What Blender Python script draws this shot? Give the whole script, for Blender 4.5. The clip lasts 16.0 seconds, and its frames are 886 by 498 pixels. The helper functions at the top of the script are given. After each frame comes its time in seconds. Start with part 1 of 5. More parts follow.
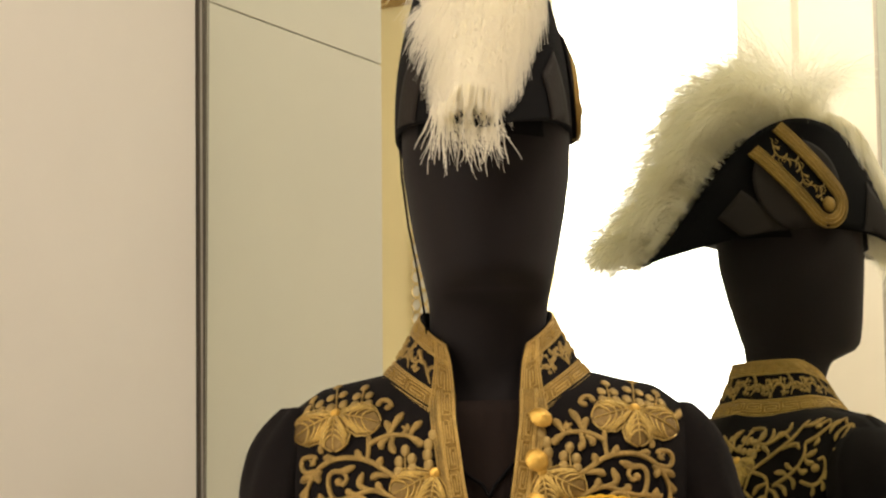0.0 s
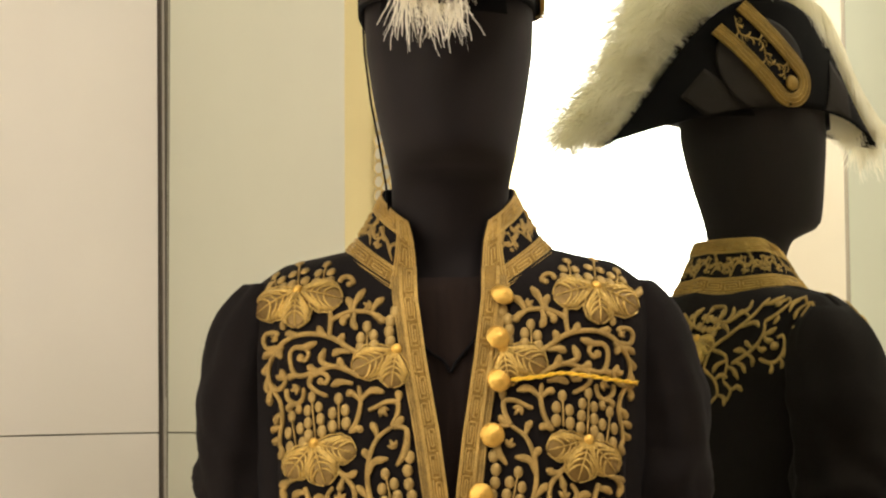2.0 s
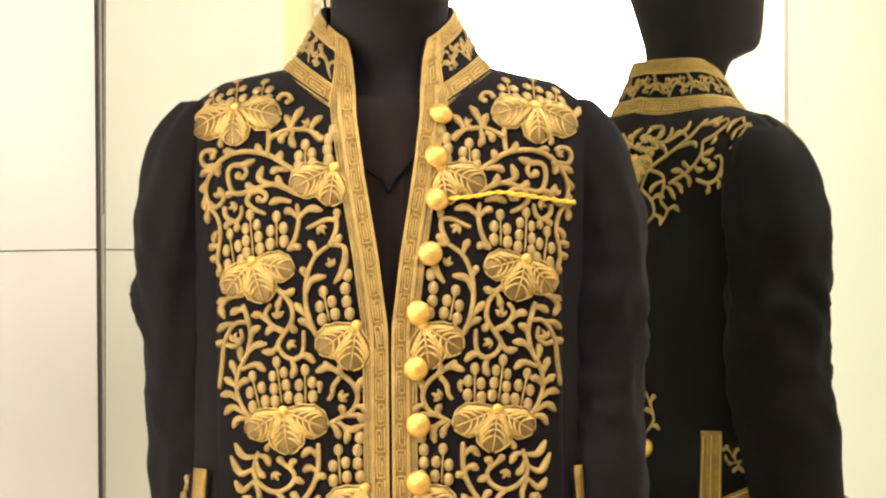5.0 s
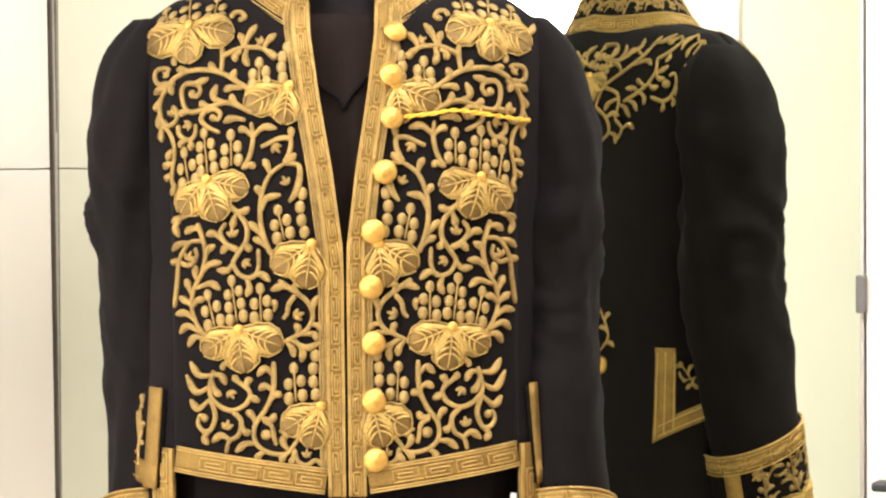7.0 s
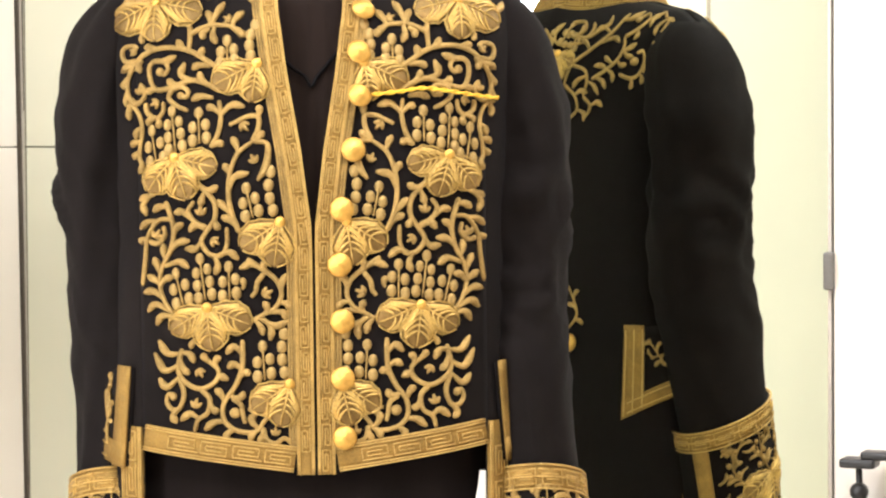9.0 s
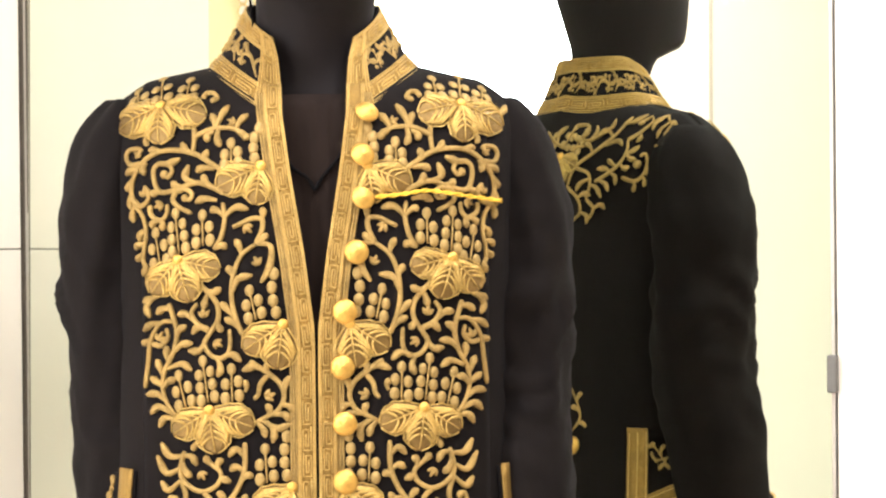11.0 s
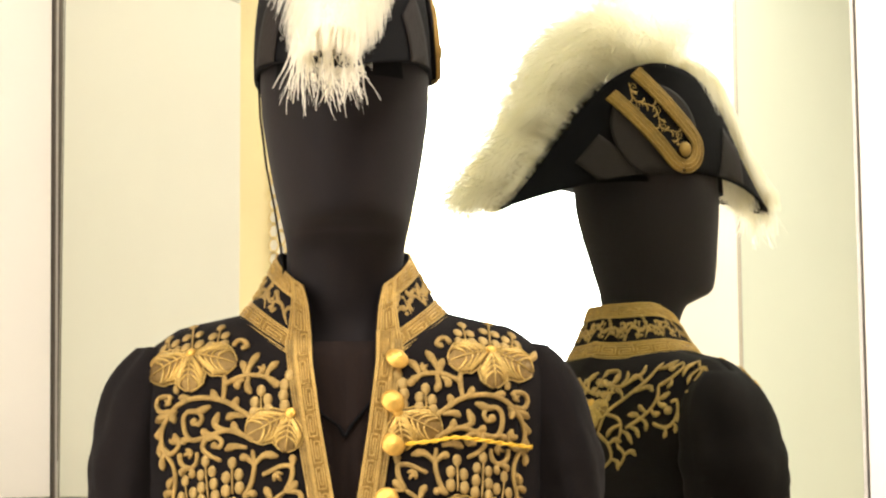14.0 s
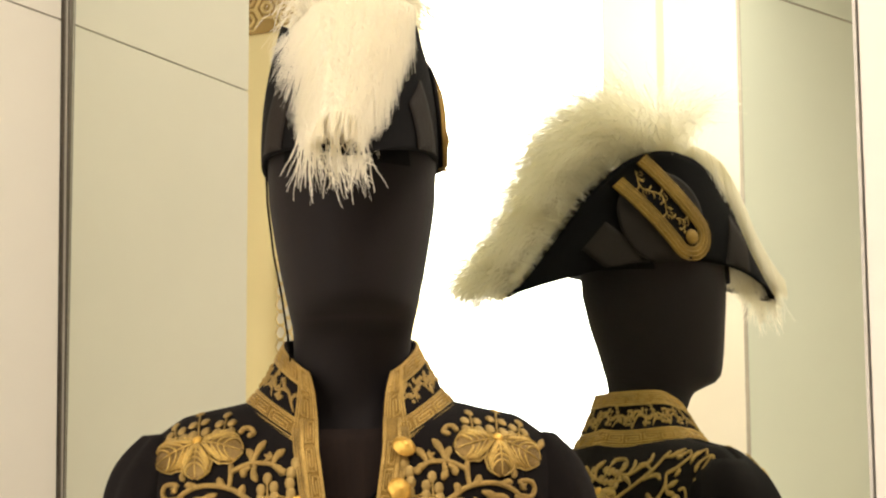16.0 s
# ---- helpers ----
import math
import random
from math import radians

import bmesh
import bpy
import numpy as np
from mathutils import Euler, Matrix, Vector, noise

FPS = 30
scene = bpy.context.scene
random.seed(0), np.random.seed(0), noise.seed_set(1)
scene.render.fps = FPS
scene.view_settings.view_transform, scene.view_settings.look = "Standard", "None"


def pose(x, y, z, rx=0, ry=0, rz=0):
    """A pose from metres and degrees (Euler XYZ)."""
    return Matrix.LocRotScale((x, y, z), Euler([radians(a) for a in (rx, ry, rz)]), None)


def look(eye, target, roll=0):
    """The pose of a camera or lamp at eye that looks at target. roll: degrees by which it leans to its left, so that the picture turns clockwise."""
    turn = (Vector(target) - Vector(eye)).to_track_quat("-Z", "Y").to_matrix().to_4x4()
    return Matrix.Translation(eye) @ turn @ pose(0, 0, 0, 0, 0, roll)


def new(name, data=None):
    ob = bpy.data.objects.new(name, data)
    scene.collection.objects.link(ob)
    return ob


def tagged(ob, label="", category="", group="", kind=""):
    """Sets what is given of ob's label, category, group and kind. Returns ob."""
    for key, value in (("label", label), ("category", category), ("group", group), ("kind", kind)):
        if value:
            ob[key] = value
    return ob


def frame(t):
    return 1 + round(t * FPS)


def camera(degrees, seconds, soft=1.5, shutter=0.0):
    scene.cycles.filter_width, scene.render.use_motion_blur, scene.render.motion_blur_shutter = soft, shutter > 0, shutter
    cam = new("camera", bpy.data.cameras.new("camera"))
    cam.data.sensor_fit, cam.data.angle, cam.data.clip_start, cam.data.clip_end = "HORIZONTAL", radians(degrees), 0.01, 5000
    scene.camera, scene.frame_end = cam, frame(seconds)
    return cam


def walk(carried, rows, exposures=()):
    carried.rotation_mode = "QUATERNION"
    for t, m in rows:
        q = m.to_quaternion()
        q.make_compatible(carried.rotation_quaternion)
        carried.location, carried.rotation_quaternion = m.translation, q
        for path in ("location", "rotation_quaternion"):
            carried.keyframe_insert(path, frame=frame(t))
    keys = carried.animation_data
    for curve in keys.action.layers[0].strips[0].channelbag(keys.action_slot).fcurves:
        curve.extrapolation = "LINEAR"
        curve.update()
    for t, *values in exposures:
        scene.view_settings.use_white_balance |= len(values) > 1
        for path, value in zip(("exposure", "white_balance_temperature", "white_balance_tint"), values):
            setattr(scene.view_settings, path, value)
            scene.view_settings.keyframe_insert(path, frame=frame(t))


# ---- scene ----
# ---- camera: a fixed tripod head that pans and tilts ----
CAM_Z = 1.35
cam = camera(22.0, 16.0, soft=2.3)
TURNS = [  # seconds, pan, tilt, lean
    (0.0, -3.535, 7.223, -0.94), (0.5, -3.081, 6.587, -0.94), (1.0, -2.776, 5.877, -0.93), (1.5, -2.684, 5.010, -0.80),
    (2.0, -2.628, 4.119, -0.74), (2.5, -2.485, 3.255, -0.72), (3.0, -2.304, 2.381, -0.70), (3.5, -2.080, 1.623, -0.62),
    (4.0, -1.724, 0.866, -0.58), (6.3, -0.456, -1.851, -0.49), (6.5, -0.335, -2.054, -0.55), (7.0, -0.011, -2.517, -0.56),
    (7.5, 0.339, -2.840, -0.44), (8.0, 0.669, -3.229, -0.38), (8.2, 0.767, -3.300, -0.69), (10.3, 0.791, -1.589, -0.52),
    (10.5, 0.774, -1.228, -0.55), (11.0, 0.721, -0.510, -0.58), (11.5, 0.469, 0.295, -0.61), (12.0, 0.255, 1.165, -0.70),
    (12.5, 0.208, 2.234, -0.68), (13.0, 0.145, 3.312, -0.83), (13.5, 0.092, 4.481, -0.79), (14.0, 0.038, 5.693, -0.75),
    (14.5, -0.000, 6.626, -0.76), (15.0, -0.069, 7.400, -0.76), (15.5, -0.138, 7.816, -0.75), (16.0, -0.109, 7.893, -0.70),
]


def head(pan, tilt, lean):
    p, q = radians(pan), radians(tilt)
    way = Vector((math.sin(p) * math.cos(q), math.cos(p) * math.cos(q), math.sin(q)))
    eye = Vector((0, 0, CAM_Z))
    return look(eye, eye + way, lean)


walk(cam, [(t, head(a, b, c)) for t, a, b, c in TURNS],
     exposures=[(0.0, -1.18, 6700, 12), (1.5, -1.04, 6600, 11), (3.5, -0.44, 6200, 11), (4.2, -0.18, 6050, 11.5), (6.3, 0.16, 5800, 12.5), (7.2, 0.16, 5720, 12.5), (8.2, 0.08, 5700, 12.5), (10.3, 0.22, 5700, 12.5),
                (12.0, 0.2, 5780, 12.5), (13.0, 0.02, 5930, 12.5), (14.5, -0.42, 6250, 11.5), (15.2, -0.7, 6450, 11), (16.0, -0.84, 6550, 11)])

# ---- light ----
world = bpy.data.worlds.new("world")
scene.world = world
world.use_nodes = True
world.node_tree.nodes["Background"].inputs["Color"].default_value = (1.0, 0.93, 0.82, 1)
world.node_tree.nodes["Background"].inputs["Strength"].default_value = 0.05

# plan of the back wall: the wall runs along "across", the room lies on the near side of it
YAW = radians(25.5)
ACROSS, DEEP = Vector((math.cos(YAW), -math.sin(YAW), 0)), Vector((math.sin(YAW), math.cos(YAW), 0))
WALL = 2.372
PLAN = Matrix(((ACROSS.x, DEEP.x, 0, 0), (ACROSS.y, DEEP.y, 0, 0), (0, 0, 1, 0), (0, 0, 0, 1)))
MIRROR_LEFT, MIRROR_RIGHT = -1.669, -0.640


def area(name, size_x, size_y, power, m, colour=(1, 0.905, 0.80)):
    lamp = bpy.data.lights.new(name, "AREA")
    lamp.shape, lamp.size, lamp.size_y, lamp.energy, lamp.color = "RECTANGLE", size_x, size_y, power, colour
    ob = new(name, lamp)
    ob.matrix_world = m
    return ob


# ---- materials ----
def material(name, colour, rough=0.6, metal=0.0, spread=0.15, scale=40.0, bump=0.0, bump_scale=300.0, sheen=0.0, spec=0.5,
             stretch=(1, 1, 1), emit=0.0):
    mat = bpy.data.materials.new(name)
    mat.use_nodes = True
    t = mat.node_tree
    b = t.nodes["Principled BSDF"]
    co = t.nodes.new("ShaderNodeTexCoord")
    mp = t.nodes.new("ShaderNodeMapping")
    mp.inputs["Scale"].default_value = stretch
    t.links.new(co.outputs["Object"], mp.inputs["Vector"])
    n1, n2 = t.nodes.new("ShaderNodeTexNoise"), t.nodes.new("ShaderNodeTexNoise")
    n1.inputs["Scale"].default_value, n1.inputs["Detail"].default_value = scale, 4
    n2.inputs["Scale"].default_value, n2.inputs["Detail"].default_value = scale / 9, 3
    mix = t.nodes.new("ShaderNodeMath")
    mix.operation = "ADD"
    for n in (n1, n2):
        t.links.new(mp.outputs["Vector"], n.inputs["Vector"])
    t.links.new(n1.outputs["Fac"], mix.inputs[0])
    t.links.new(n2.outputs["Fac"], mix.inputs[1])
    ramp = t.nodes.new("ShaderNodeValToRGB")
    ramp.color_ramp.elements[0].position, ramp.color_ramp.elements[1].position = 0.3, 0.75
    ramp.color_ramp.elements[0].color = (*[c * (1 - spread) for c in colour], 1)
    ramp.color_ramp.elements[1].color = (*[min(1, c * (1 + spread)) for c in colour], 1)
    half = t.nodes.new("ShaderNodeMath")
    half.operation, half.inputs[1].default_value = "MULTIPLY", 0.5
    t.links.new(mix.outputs[0], half.inputs[0])
    t.links.new(half.outputs[0], ramp.inputs["Fac"])
    t.links.new(ramp.outputs["Color"], b.inputs["Base Color"])
    b.inputs["Roughness"].default_value, b.inputs["Metallic"].default_value = rough, metal
    b.inputs["Specular IOR Level"].default_value = spec
    if sheen:
        b.inputs["Sheen Weight"].default_value, b.inputs["Sheen Roughness"].default_value = sheen, 0.5
    if emit:
        b.inputs["Emission Color"].default_value, b.inputs["Emission Strength"].default_value = (*colour, 1), emit
    if bump:
        n3, bp = t.nodes.new("ShaderNodeTexNoise"), t.nodes.new("ShaderNodeBump")
        n3.inputs["Scale"].default_value, n3.inputs["Detail"].default_value = bump_scale, 3
        bp.inputs["Strength"].default_value, bp.inputs["Distance"].default_value = bump, 0.001
        t.links.new(mp.outputs["Vector"], n3.inputs["Vector"])
        t.links.new(n3.outputs["Fac"], bp.inputs["Height"])
        t.links.new(bp.outputs["Normal"], b.inputs["Normal"])
    return mat


WOOL = material("black_wool", (0.0078, 0.0060, 0.0056), 0.9, spread=0.25, scale=60, bump=0.35, bump_scale=900, sheen=0.012, spec=0.09)
JERSEY = material("black_jersey", (0.0080, 0.0052, 0.0050), 0.75, spread=0.2, scale=30, bump=0.15, bump_scale=1200, sheen=0.04, spec=0.2, stretch=(1, 1, 0.1))
FELT = material("black_felt", (0.0035, 0.0032, 0.0034), 0.95, spread=0.2, scale=50, bump=0.3, bump_scale=1000, sheen=0.012, spec=0.08)
RIBBON = material("dark_brown_ribbon", (0.015, 0.0115, 0.0095), 0.7, spec=0.12, spread=0.15, scale=80, bump=0.3, bump_scale=700, stretch=(1, 1, 6))
VELVET = material("dark_trousers_cloth", (0.0065, 0.0045, 0.004), 0.9, scale=25, spread=0.3, sheen=0.015, spec=0.08, stretch=(5, 5, 0.5))
SHEER = material("brown_sheer_lining", (0.0125, 0.0078, 0.006), 0.9, scale=30, spread=0.25, bump=0.2, bump_scale=700, spec=0.1, stretch=(4, 1, 0.4))
GOLD = material("gold_thread", (0.39, 0.262, 0.082), 0.55, 0.68, spread=0.5, scale=620, bump=1.0, bump_scale=1500)
GOLD_BERRY = material("gold_berry", (0.385, 0.265, 0.088), 0.5, 0.62, spread=0.35, scale=5, bump=0.5, bump_scale=14)
GOLD_LEAF = material("gold_purl_leaf", (0.57, 0.395, 0.115), 0.36, 0.75, spread=0.45, scale=380, bump=0.9, bump_scale=1100)
GOLD_BRAID = material("gold_braid", (0.295, 0.183, 0.043), 0.52, 0.7, spread=0.38, scale=520, bump=0.9, bump_scale=1400)
GOLD_KEY = material("gold_key_cord", (0.56, 0.38, 0.115), 0.42, 0.7, spread=0.3, scale=600, bump=0.7, bump_scale=1500)
LEAF_VEIN = material("gold_leaf_vein", (0.22, 0.14, 0.042), 0.38, 0.72, spread=0.35, scale=420, bump=0.7, bump_scale=1200)
GROOVE = material("dark_braid_ground", (0.16, 0.095, 0.025), 0.7, 0.3, spread=0.2, scale=200)
BRASS = material("gilt_button", (0.66, 0.41, 0.09), 0.42, 0.85, spread=0.22, scale=260, bump=0.8, bump_scale=600)
THREAD = material("bright_yellow_cord", (0.85, 0.52, 0.03), 0.5, 0.0, spread=0.15, scale=200, bump=0.6, bump_scale=900)
LINING = material("white_lining", (0.75, 0.72, 0.66), 0.7, spread=0.06, scale=50)
CREAM = material("cream_panel", (0.81, 0.765, 0.68), 0.45, spread=0.03, scale=6, bump=0.06, bump_scale=120)
PLASTER = material("cream_plaster", (0.80, 0.73, 0.62), 0.7, spread=0.04, scale=5, bump=0.08, bump_scale=90)
CEILING = material("white_ceiling", (0.78, 0.75, 0.70), 0.8, spread=0.03, scale=4)
YELLOW = material("pale_yellow_wall", (0.92, 0.79, 0.47), 0.7, spread=0.06, scale=5)
FRIEZE = material("brown_frieze_ground", (0.42, 0.28, 0.10), 0.6, spread=0.15, scale=60)
FRIEZE_GOLD = material("gold_lattice", (0.72, 0.56, 0.27), 0.6, 0.1, spread=0.15, scale=80)
GREEN = material("pale_green_glass_panel", (0.80, 0.84, 0.73), 0.15, spread=0.03, scale=3)
FLOOR = material("cream_stone_floor", (0.64, 0.57, 0.48), 0.3, spread=0.2, scale=9, bump=0.05)
BRONZE = material("dark_bronze", (0.15, 0.13, 0.105), 0.45, 0.7, spread=0.2, scale=30)
STEEL = material("brushed_steel", (0.17, 0.165, 0.15), 0.55, 0.4, spread=0.12, scale=60, stretch=(1, 1, 12))
ALU = material("satin_aluminium", (0.56, 0.53, 0.47), 0.5, 0.5, spread=0.1, scale=60, stretch=(1, 1, 12))
BLACK = material("black_plastic", (0.008, 0.008, 0.008), 0.4, spread=0.1)
JOINT = material("grey_joint", (0.42, 0.38, 0.32), 0.8, spread=0.1)
WINDOW = material("lit_window_glass", (1.0, 0.95, 0.88), 0.5, spread=0.01, emit=9.0)
LAMP_FACE = material("lit_diffuser", (1.0, 0.92, 0.83), 0.5, spread=0.01, emit=6.0)
MIRROR = material("silvered_mirror", (0.84, 0.88, 0.79), 0.0, 1.0, spread=0.004, scale=2)


def feather_material():
    mat = material("cream_feather", (0.95, 0.92, 0.84), 0.8, spread=0.06, scale=60)
    t = mat.node_tree
    b, out = t.nodes["Principled BSDF"], t.nodes["Material Output"]
    thin, mix = t.nodes.new("ShaderNodeBsdfTranslucent"), t.nodes.new("ShaderNodeMixShader")
    thin.inputs["Color"].default_value = (0.98, 0.95, 0.83, 1)
    mix.inputs[0].default_value = 0.72
    t.links.new(b.outputs[0], mix.inputs[1])
    t.links.new(thin.outputs[0], mix.inputs[2])
    t.links.new(mix.outputs[0], out.inputs["Surface"])
    return mat


FEATHER = feather_material()


# ---- building helpers ----
class Soup:
    """Collects vertices and faces for one mesh."""

    def __init__(self):
        self.v, self.f = [], []

    def grid(self, rows, close_u=False, close_v=False, caps=False):
        base, n, m = len(self.v), len(rows), len(rows[0])
        for r in rows:
            self.v.extend(tuple(p) for p in r)
        for i in range(n if close_v else n - 1):
            for j in range(m if close_u else m - 1):
                a, b = i, (i + 1) % n
                c, d = j, (j + 1) % m
                self.f.append((base + a * m + c, base + a * m + d, base + b * m + d, base + b * m + c))
        if caps:
            self.f.append(tuple(base + j for j in reversed(range(m))))
            self.f.append(tuple(base + (n - 1) * m + j for j in range(m)))

    def tube(self, pts, radii, sides=6, up=Vector((0, -1, 0)), flat=1.0):
        rows, n = [], len(pts)
        for i, p in enumerate(pts):
            d = (pts[min(i + 1, n - 1)] - pts[max(i - 1, 0)])
            d = d.normalized() if d.length > 1e-9 else Vector((0, 0, 1))
            side = d.cross(up)
            side = side.normalized() if side.length > 1e-6 else Vector((1, 0, 0))
            out = side.cross(d)
            r = radii[i] if hasattr(radii, "__len__") else radii
            rows.append([p + r * (math.cos(2 * math.pi * k / sides) * side + flat * math.sin(2 * math.pi * k / sides) * out) for k in range(sides)])
        self.grid(rows, close_u=True, caps=True)

    def dome(self, p, out, r, h, rings=3, sides=10, up=None):
        a = (up or Vector((0, 0, 1))).cross(out).normalized()
        b = out.cross(a)
        rows = []
        for i in range(rings + 1):
            q = math.pi / 2 * i / rings
            rows.append([p + out * (h * math.sin(q)) + max(r * math.cos(q), r * 0.02) * (math.cos(2 * math.pi * k / sides) * a + math.sin(2 * math.pi * k / sides) * b)
                         for k in range(sides)])
        self.grid(rows, close_u=True, caps=True)

    def box(self, x0, x1, y0, y1, z0, z1):
        b = len(self.v)
        self.v += [(x, y, z) for z in (z0, z1) for x, y in ((x0, y0), (x1, y0), (x1, y1), (x0, y1))]
        self.f += [tuple(b + i for i in q) for q in ((3, 2, 1, 0), (4, 5, 6, 7), (0, 1, 5, 4), (1, 2, 6, 5), (2, 3, 7, 6), (3, 0, 4, 7))]


def mesh(name, soup, mat, smooth=True):
    me = bpy.data.meshes.new(name)
    me.from_pydata([tuple(v) for v in soup.v], [], soup.f)
    me.materials.append(mat)
    bm = bmesh.new()
    bm.from_mesh(me)
    bmesh.ops.recalc_face_normals(bm, faces=bm.faces)
    bm.to_mesh(me)
    bm.free()
    if smooth:
        me.shade_smooth()
    return me


def part(name, soup, mat, parent, label="", smooth=True):
    ob = new(name, mesh(name, soup, mat, smooth))
    ob.parent = parent
    if label:
        tagged(ob, label)
    return ob


def thing(name, m, label, category, group="", kind=""):
    ob = new(name)
    ob.empty_display_size = 0.05
    ob.matrix_world = m
    return tagged(ob, label, category, group, kind)


def solid(name, soup, mat, m, label, category, group="", kind="", smooth=False):
    ob = new(name, mesh(name, soup, mat, smooth))
    ob.matrix_world = m
    return tagged(ob, label, category, group, kind)


def bevel(ob, width, segments=2):
    mod = ob.modifiers.new("bevel", "BEVEL")
    mod.width, mod.segments, mod.limit_method = width, segments, "ANGLE"
    return ob


def lerp_table(table, x):
    if x <= table[0][0]:
        return table[0][1]
    for (a, p), (b, q) in zip(table, table[1:]):
        if x <= b:
            k = (x - a) / (b - a)
            return p + (q - p) * k
    return table[-1][1]


def smooth_path(pts, steps=6):
    """Catmull-Rom through 2D points."""
    out = []
    p = [Vector(q) for q in pts]
    p = [2 * p[0] - p[1]] + p + [2 * p[-1] - p[-2]]
    for i in range(1, len(p) - 2):
        for k in range(steps):
            t = k / steps
            a, b, c, d = p[i - 1], p[i], p[i + 1], p[i + 2]
            out.append(0.5 * (2 * b + (c - a) * t + (2 * a - 5 * b + 4 * c - d) * t * t + (3 * b - a - 3 * c + d) * t ** 3))
    out.append(p[-2])
    return out


# ---- the room ----
def plan_box(name, x0, x1, y0, y1, z0, z1, mat, label, category, parent=None, round_edge=0.0):
    s = Soup()
    s.box(x0, x1, y0, y1, z0, z1)
    if parent:
        ob = part(name, s, mat, parent, label, smooth=False)
    else:
        ob = solid(name, s, mat, PLAN, label, category, kind="structure")
    if round_edge:
        bevel(ob, round_edge)
    return ob


ROOM_TOP, BACK = 3.3, -0.860
plan_box("floor", -6.0, 3.2, -3.2, WALL + 0.15, -0.12, 0.0, FLOOR, "polished cream stone floor", "floor")
plan_box("ceiling", -6.0, 3.2, -3.2, WALL + 0.15, ROOM_TOP, ROOM_TOP + 0.12, CEILING, "plain white plaster ceiling", "ceiling")

# wall with the mirror: backing, then cream panels to the right of the mirror
plan_box("wall_mirror_side", -6.0, 3.2, WALL + 0.03, WALL + 0.15, 0.0, ROOM_TOP, PLASTER, "cream plaster wall behind the tall mirror", "wall")
panelled = thing("wall_panelled", PLAN, "cream wall panels beside the tall mirror", "wall", kind="structure")
for z0, z1 in ((0.0, 0.663), (0.667, 2.098), (2.102, ROOM_TOP)):
    plan_box("panel", MIRROR_RIGHT + 0.006, 0.9, WALL - 0.004, WALL + 0.03, z0, z1, CREAM, "", "", panelled, 0.002)
    plan_box("panel", 0.904, 3.2, WALL - 0.004, WALL + 0.03, z0, z1, CREAM, "", "", panelled, 0.002)
mirror = thing("wall_mirror", PLAN, "tall frameless mirror with thin metal edge strips", "mirror")
plan_box("mirror_glass", MIRROR_LEFT + 0.004, MIRROR_RIGHT, WALL, WALL + 0.008, 0.05, ROOM_TOP - 0.02, MIRROR, "silvered mirror glass", "", mirror).matrix_basis = Matrix.Translation((0, WALL, 1.75)) @ Matrix.Rotation(-0.008, 4, "X") @ Matrix.Translation((0, -WALL, -1.75))
plan_box("edge_strip", MIRROR_RIGHT, MIRROR_RIGHT + 0.0035, WALL - 0.004, WALL + 0.008, 0.05, ROOM_TOP - 0.02, ALU, "satin aluminium edge strip", "", mirror)
clip = plan_box("mirror_clip", MIRROR_RIGHT - 0.003, MIRROR_RIGHT + 0.008, WALL - 0.014, WALL - 0.0045, 1.172, 1.212, STEEL, "brushed steel mirror clip", "", mirror, 0.002)

# short return wall that stands square to the mirror
side = thing("wall_return", PLAN, "short cream panelled return wall square to the mirror", "wall", kind="structure")
plan_box("core", MIRROR_LEFT - 0.12, MIRROR_LEFT - 0.012, WALL - 0.441, WALL + 0.03, 0.0, ROOM_TOP, JOINT, "", "", side)
for z0, z1 in ((0.0, 0.664), (0.667, 1.3292), (1.3308, 2.0465), (2.0485, 2.73), (2.733, ROOM_TOP)):
    plan_box("panel", MIRROR_LEFT - 0.012, MIRROR_LEFT, WALL - 0.445, WALL - 0.012, z0, z1, CREAM, "", "", side, 0.0008)
    plan_box("end_panel", MIRROR_LEFT - 0.13, MIRROR_LEFT - 0.001, WALL - 0.455, WALL - 0.4455, z0, z1, CREAM, "", "", side, 0.0008)
for k, (a, b, mat) in enumerate(((-0.010, -0.0065, BRONZE), (-0.0065, -0.003, ALU), (-0.003, 0.004, BRONZE))):
    plan_box("corner_strip", MIRROR_LEFT - 0.006, MIRROR_LEFT + 0.003 + 0.001 * k, WALL + a, WALL + b, 0.0, ROOM_TOP, mat, "dark bronze corner strip", "", side)

# far side of the room, seen only in the mirror
plan_box("wall_yellow", -6.0, -2.80, BACK - 0.14, BACK, 0.0, ROOM_TOP, YELLOW, "pale yellow painted wall with a gold lattice frieze", "wall")
plan_box("wall_pier", -1.835, 3.2, BACK - 2.14, BACK - 2.0, 0.0, ROOM_TOP, PLASTER, "cream plaster wall at the far end of the room", "wall")
plan_box("wall_right", 3.2, 3.32, -3.2, WALL + 0.15, 0.0, ROOM_TOP, PLASTER, "plain cream plaster side wall", "wall")
plan_box("wall_left", -6.12, -6.0, -3.2, WALL + 0.15, 0.0, ROOM_TOP, PLASTER, "plain cream plaster side wall", "wall")
plan_box("pier", -2.21, -2.055, BACK - 0.14, BACK, 0.0, ROOM_TOP, PLASTER, "square cream plaster pier beside the bright window", "wall")
plan_box("pier_recess", -2.055, -1.84, BACK - 0.24, BACK - 0.06, 0.0, ROOM_TOP, PLASTER, "set-back cream plaster strip beside the pier", "wall")
window = thing("window_1", PLAN, "tall bright window filling the bay of the far wall", "window", kind="structure")
plan_box("pane", -2.80, -2.21, BACK - 0.10, BACK - 0.08, 0.05, ROOM_TOP - 0.05, WINDOW, "glowing white pane", "", window)
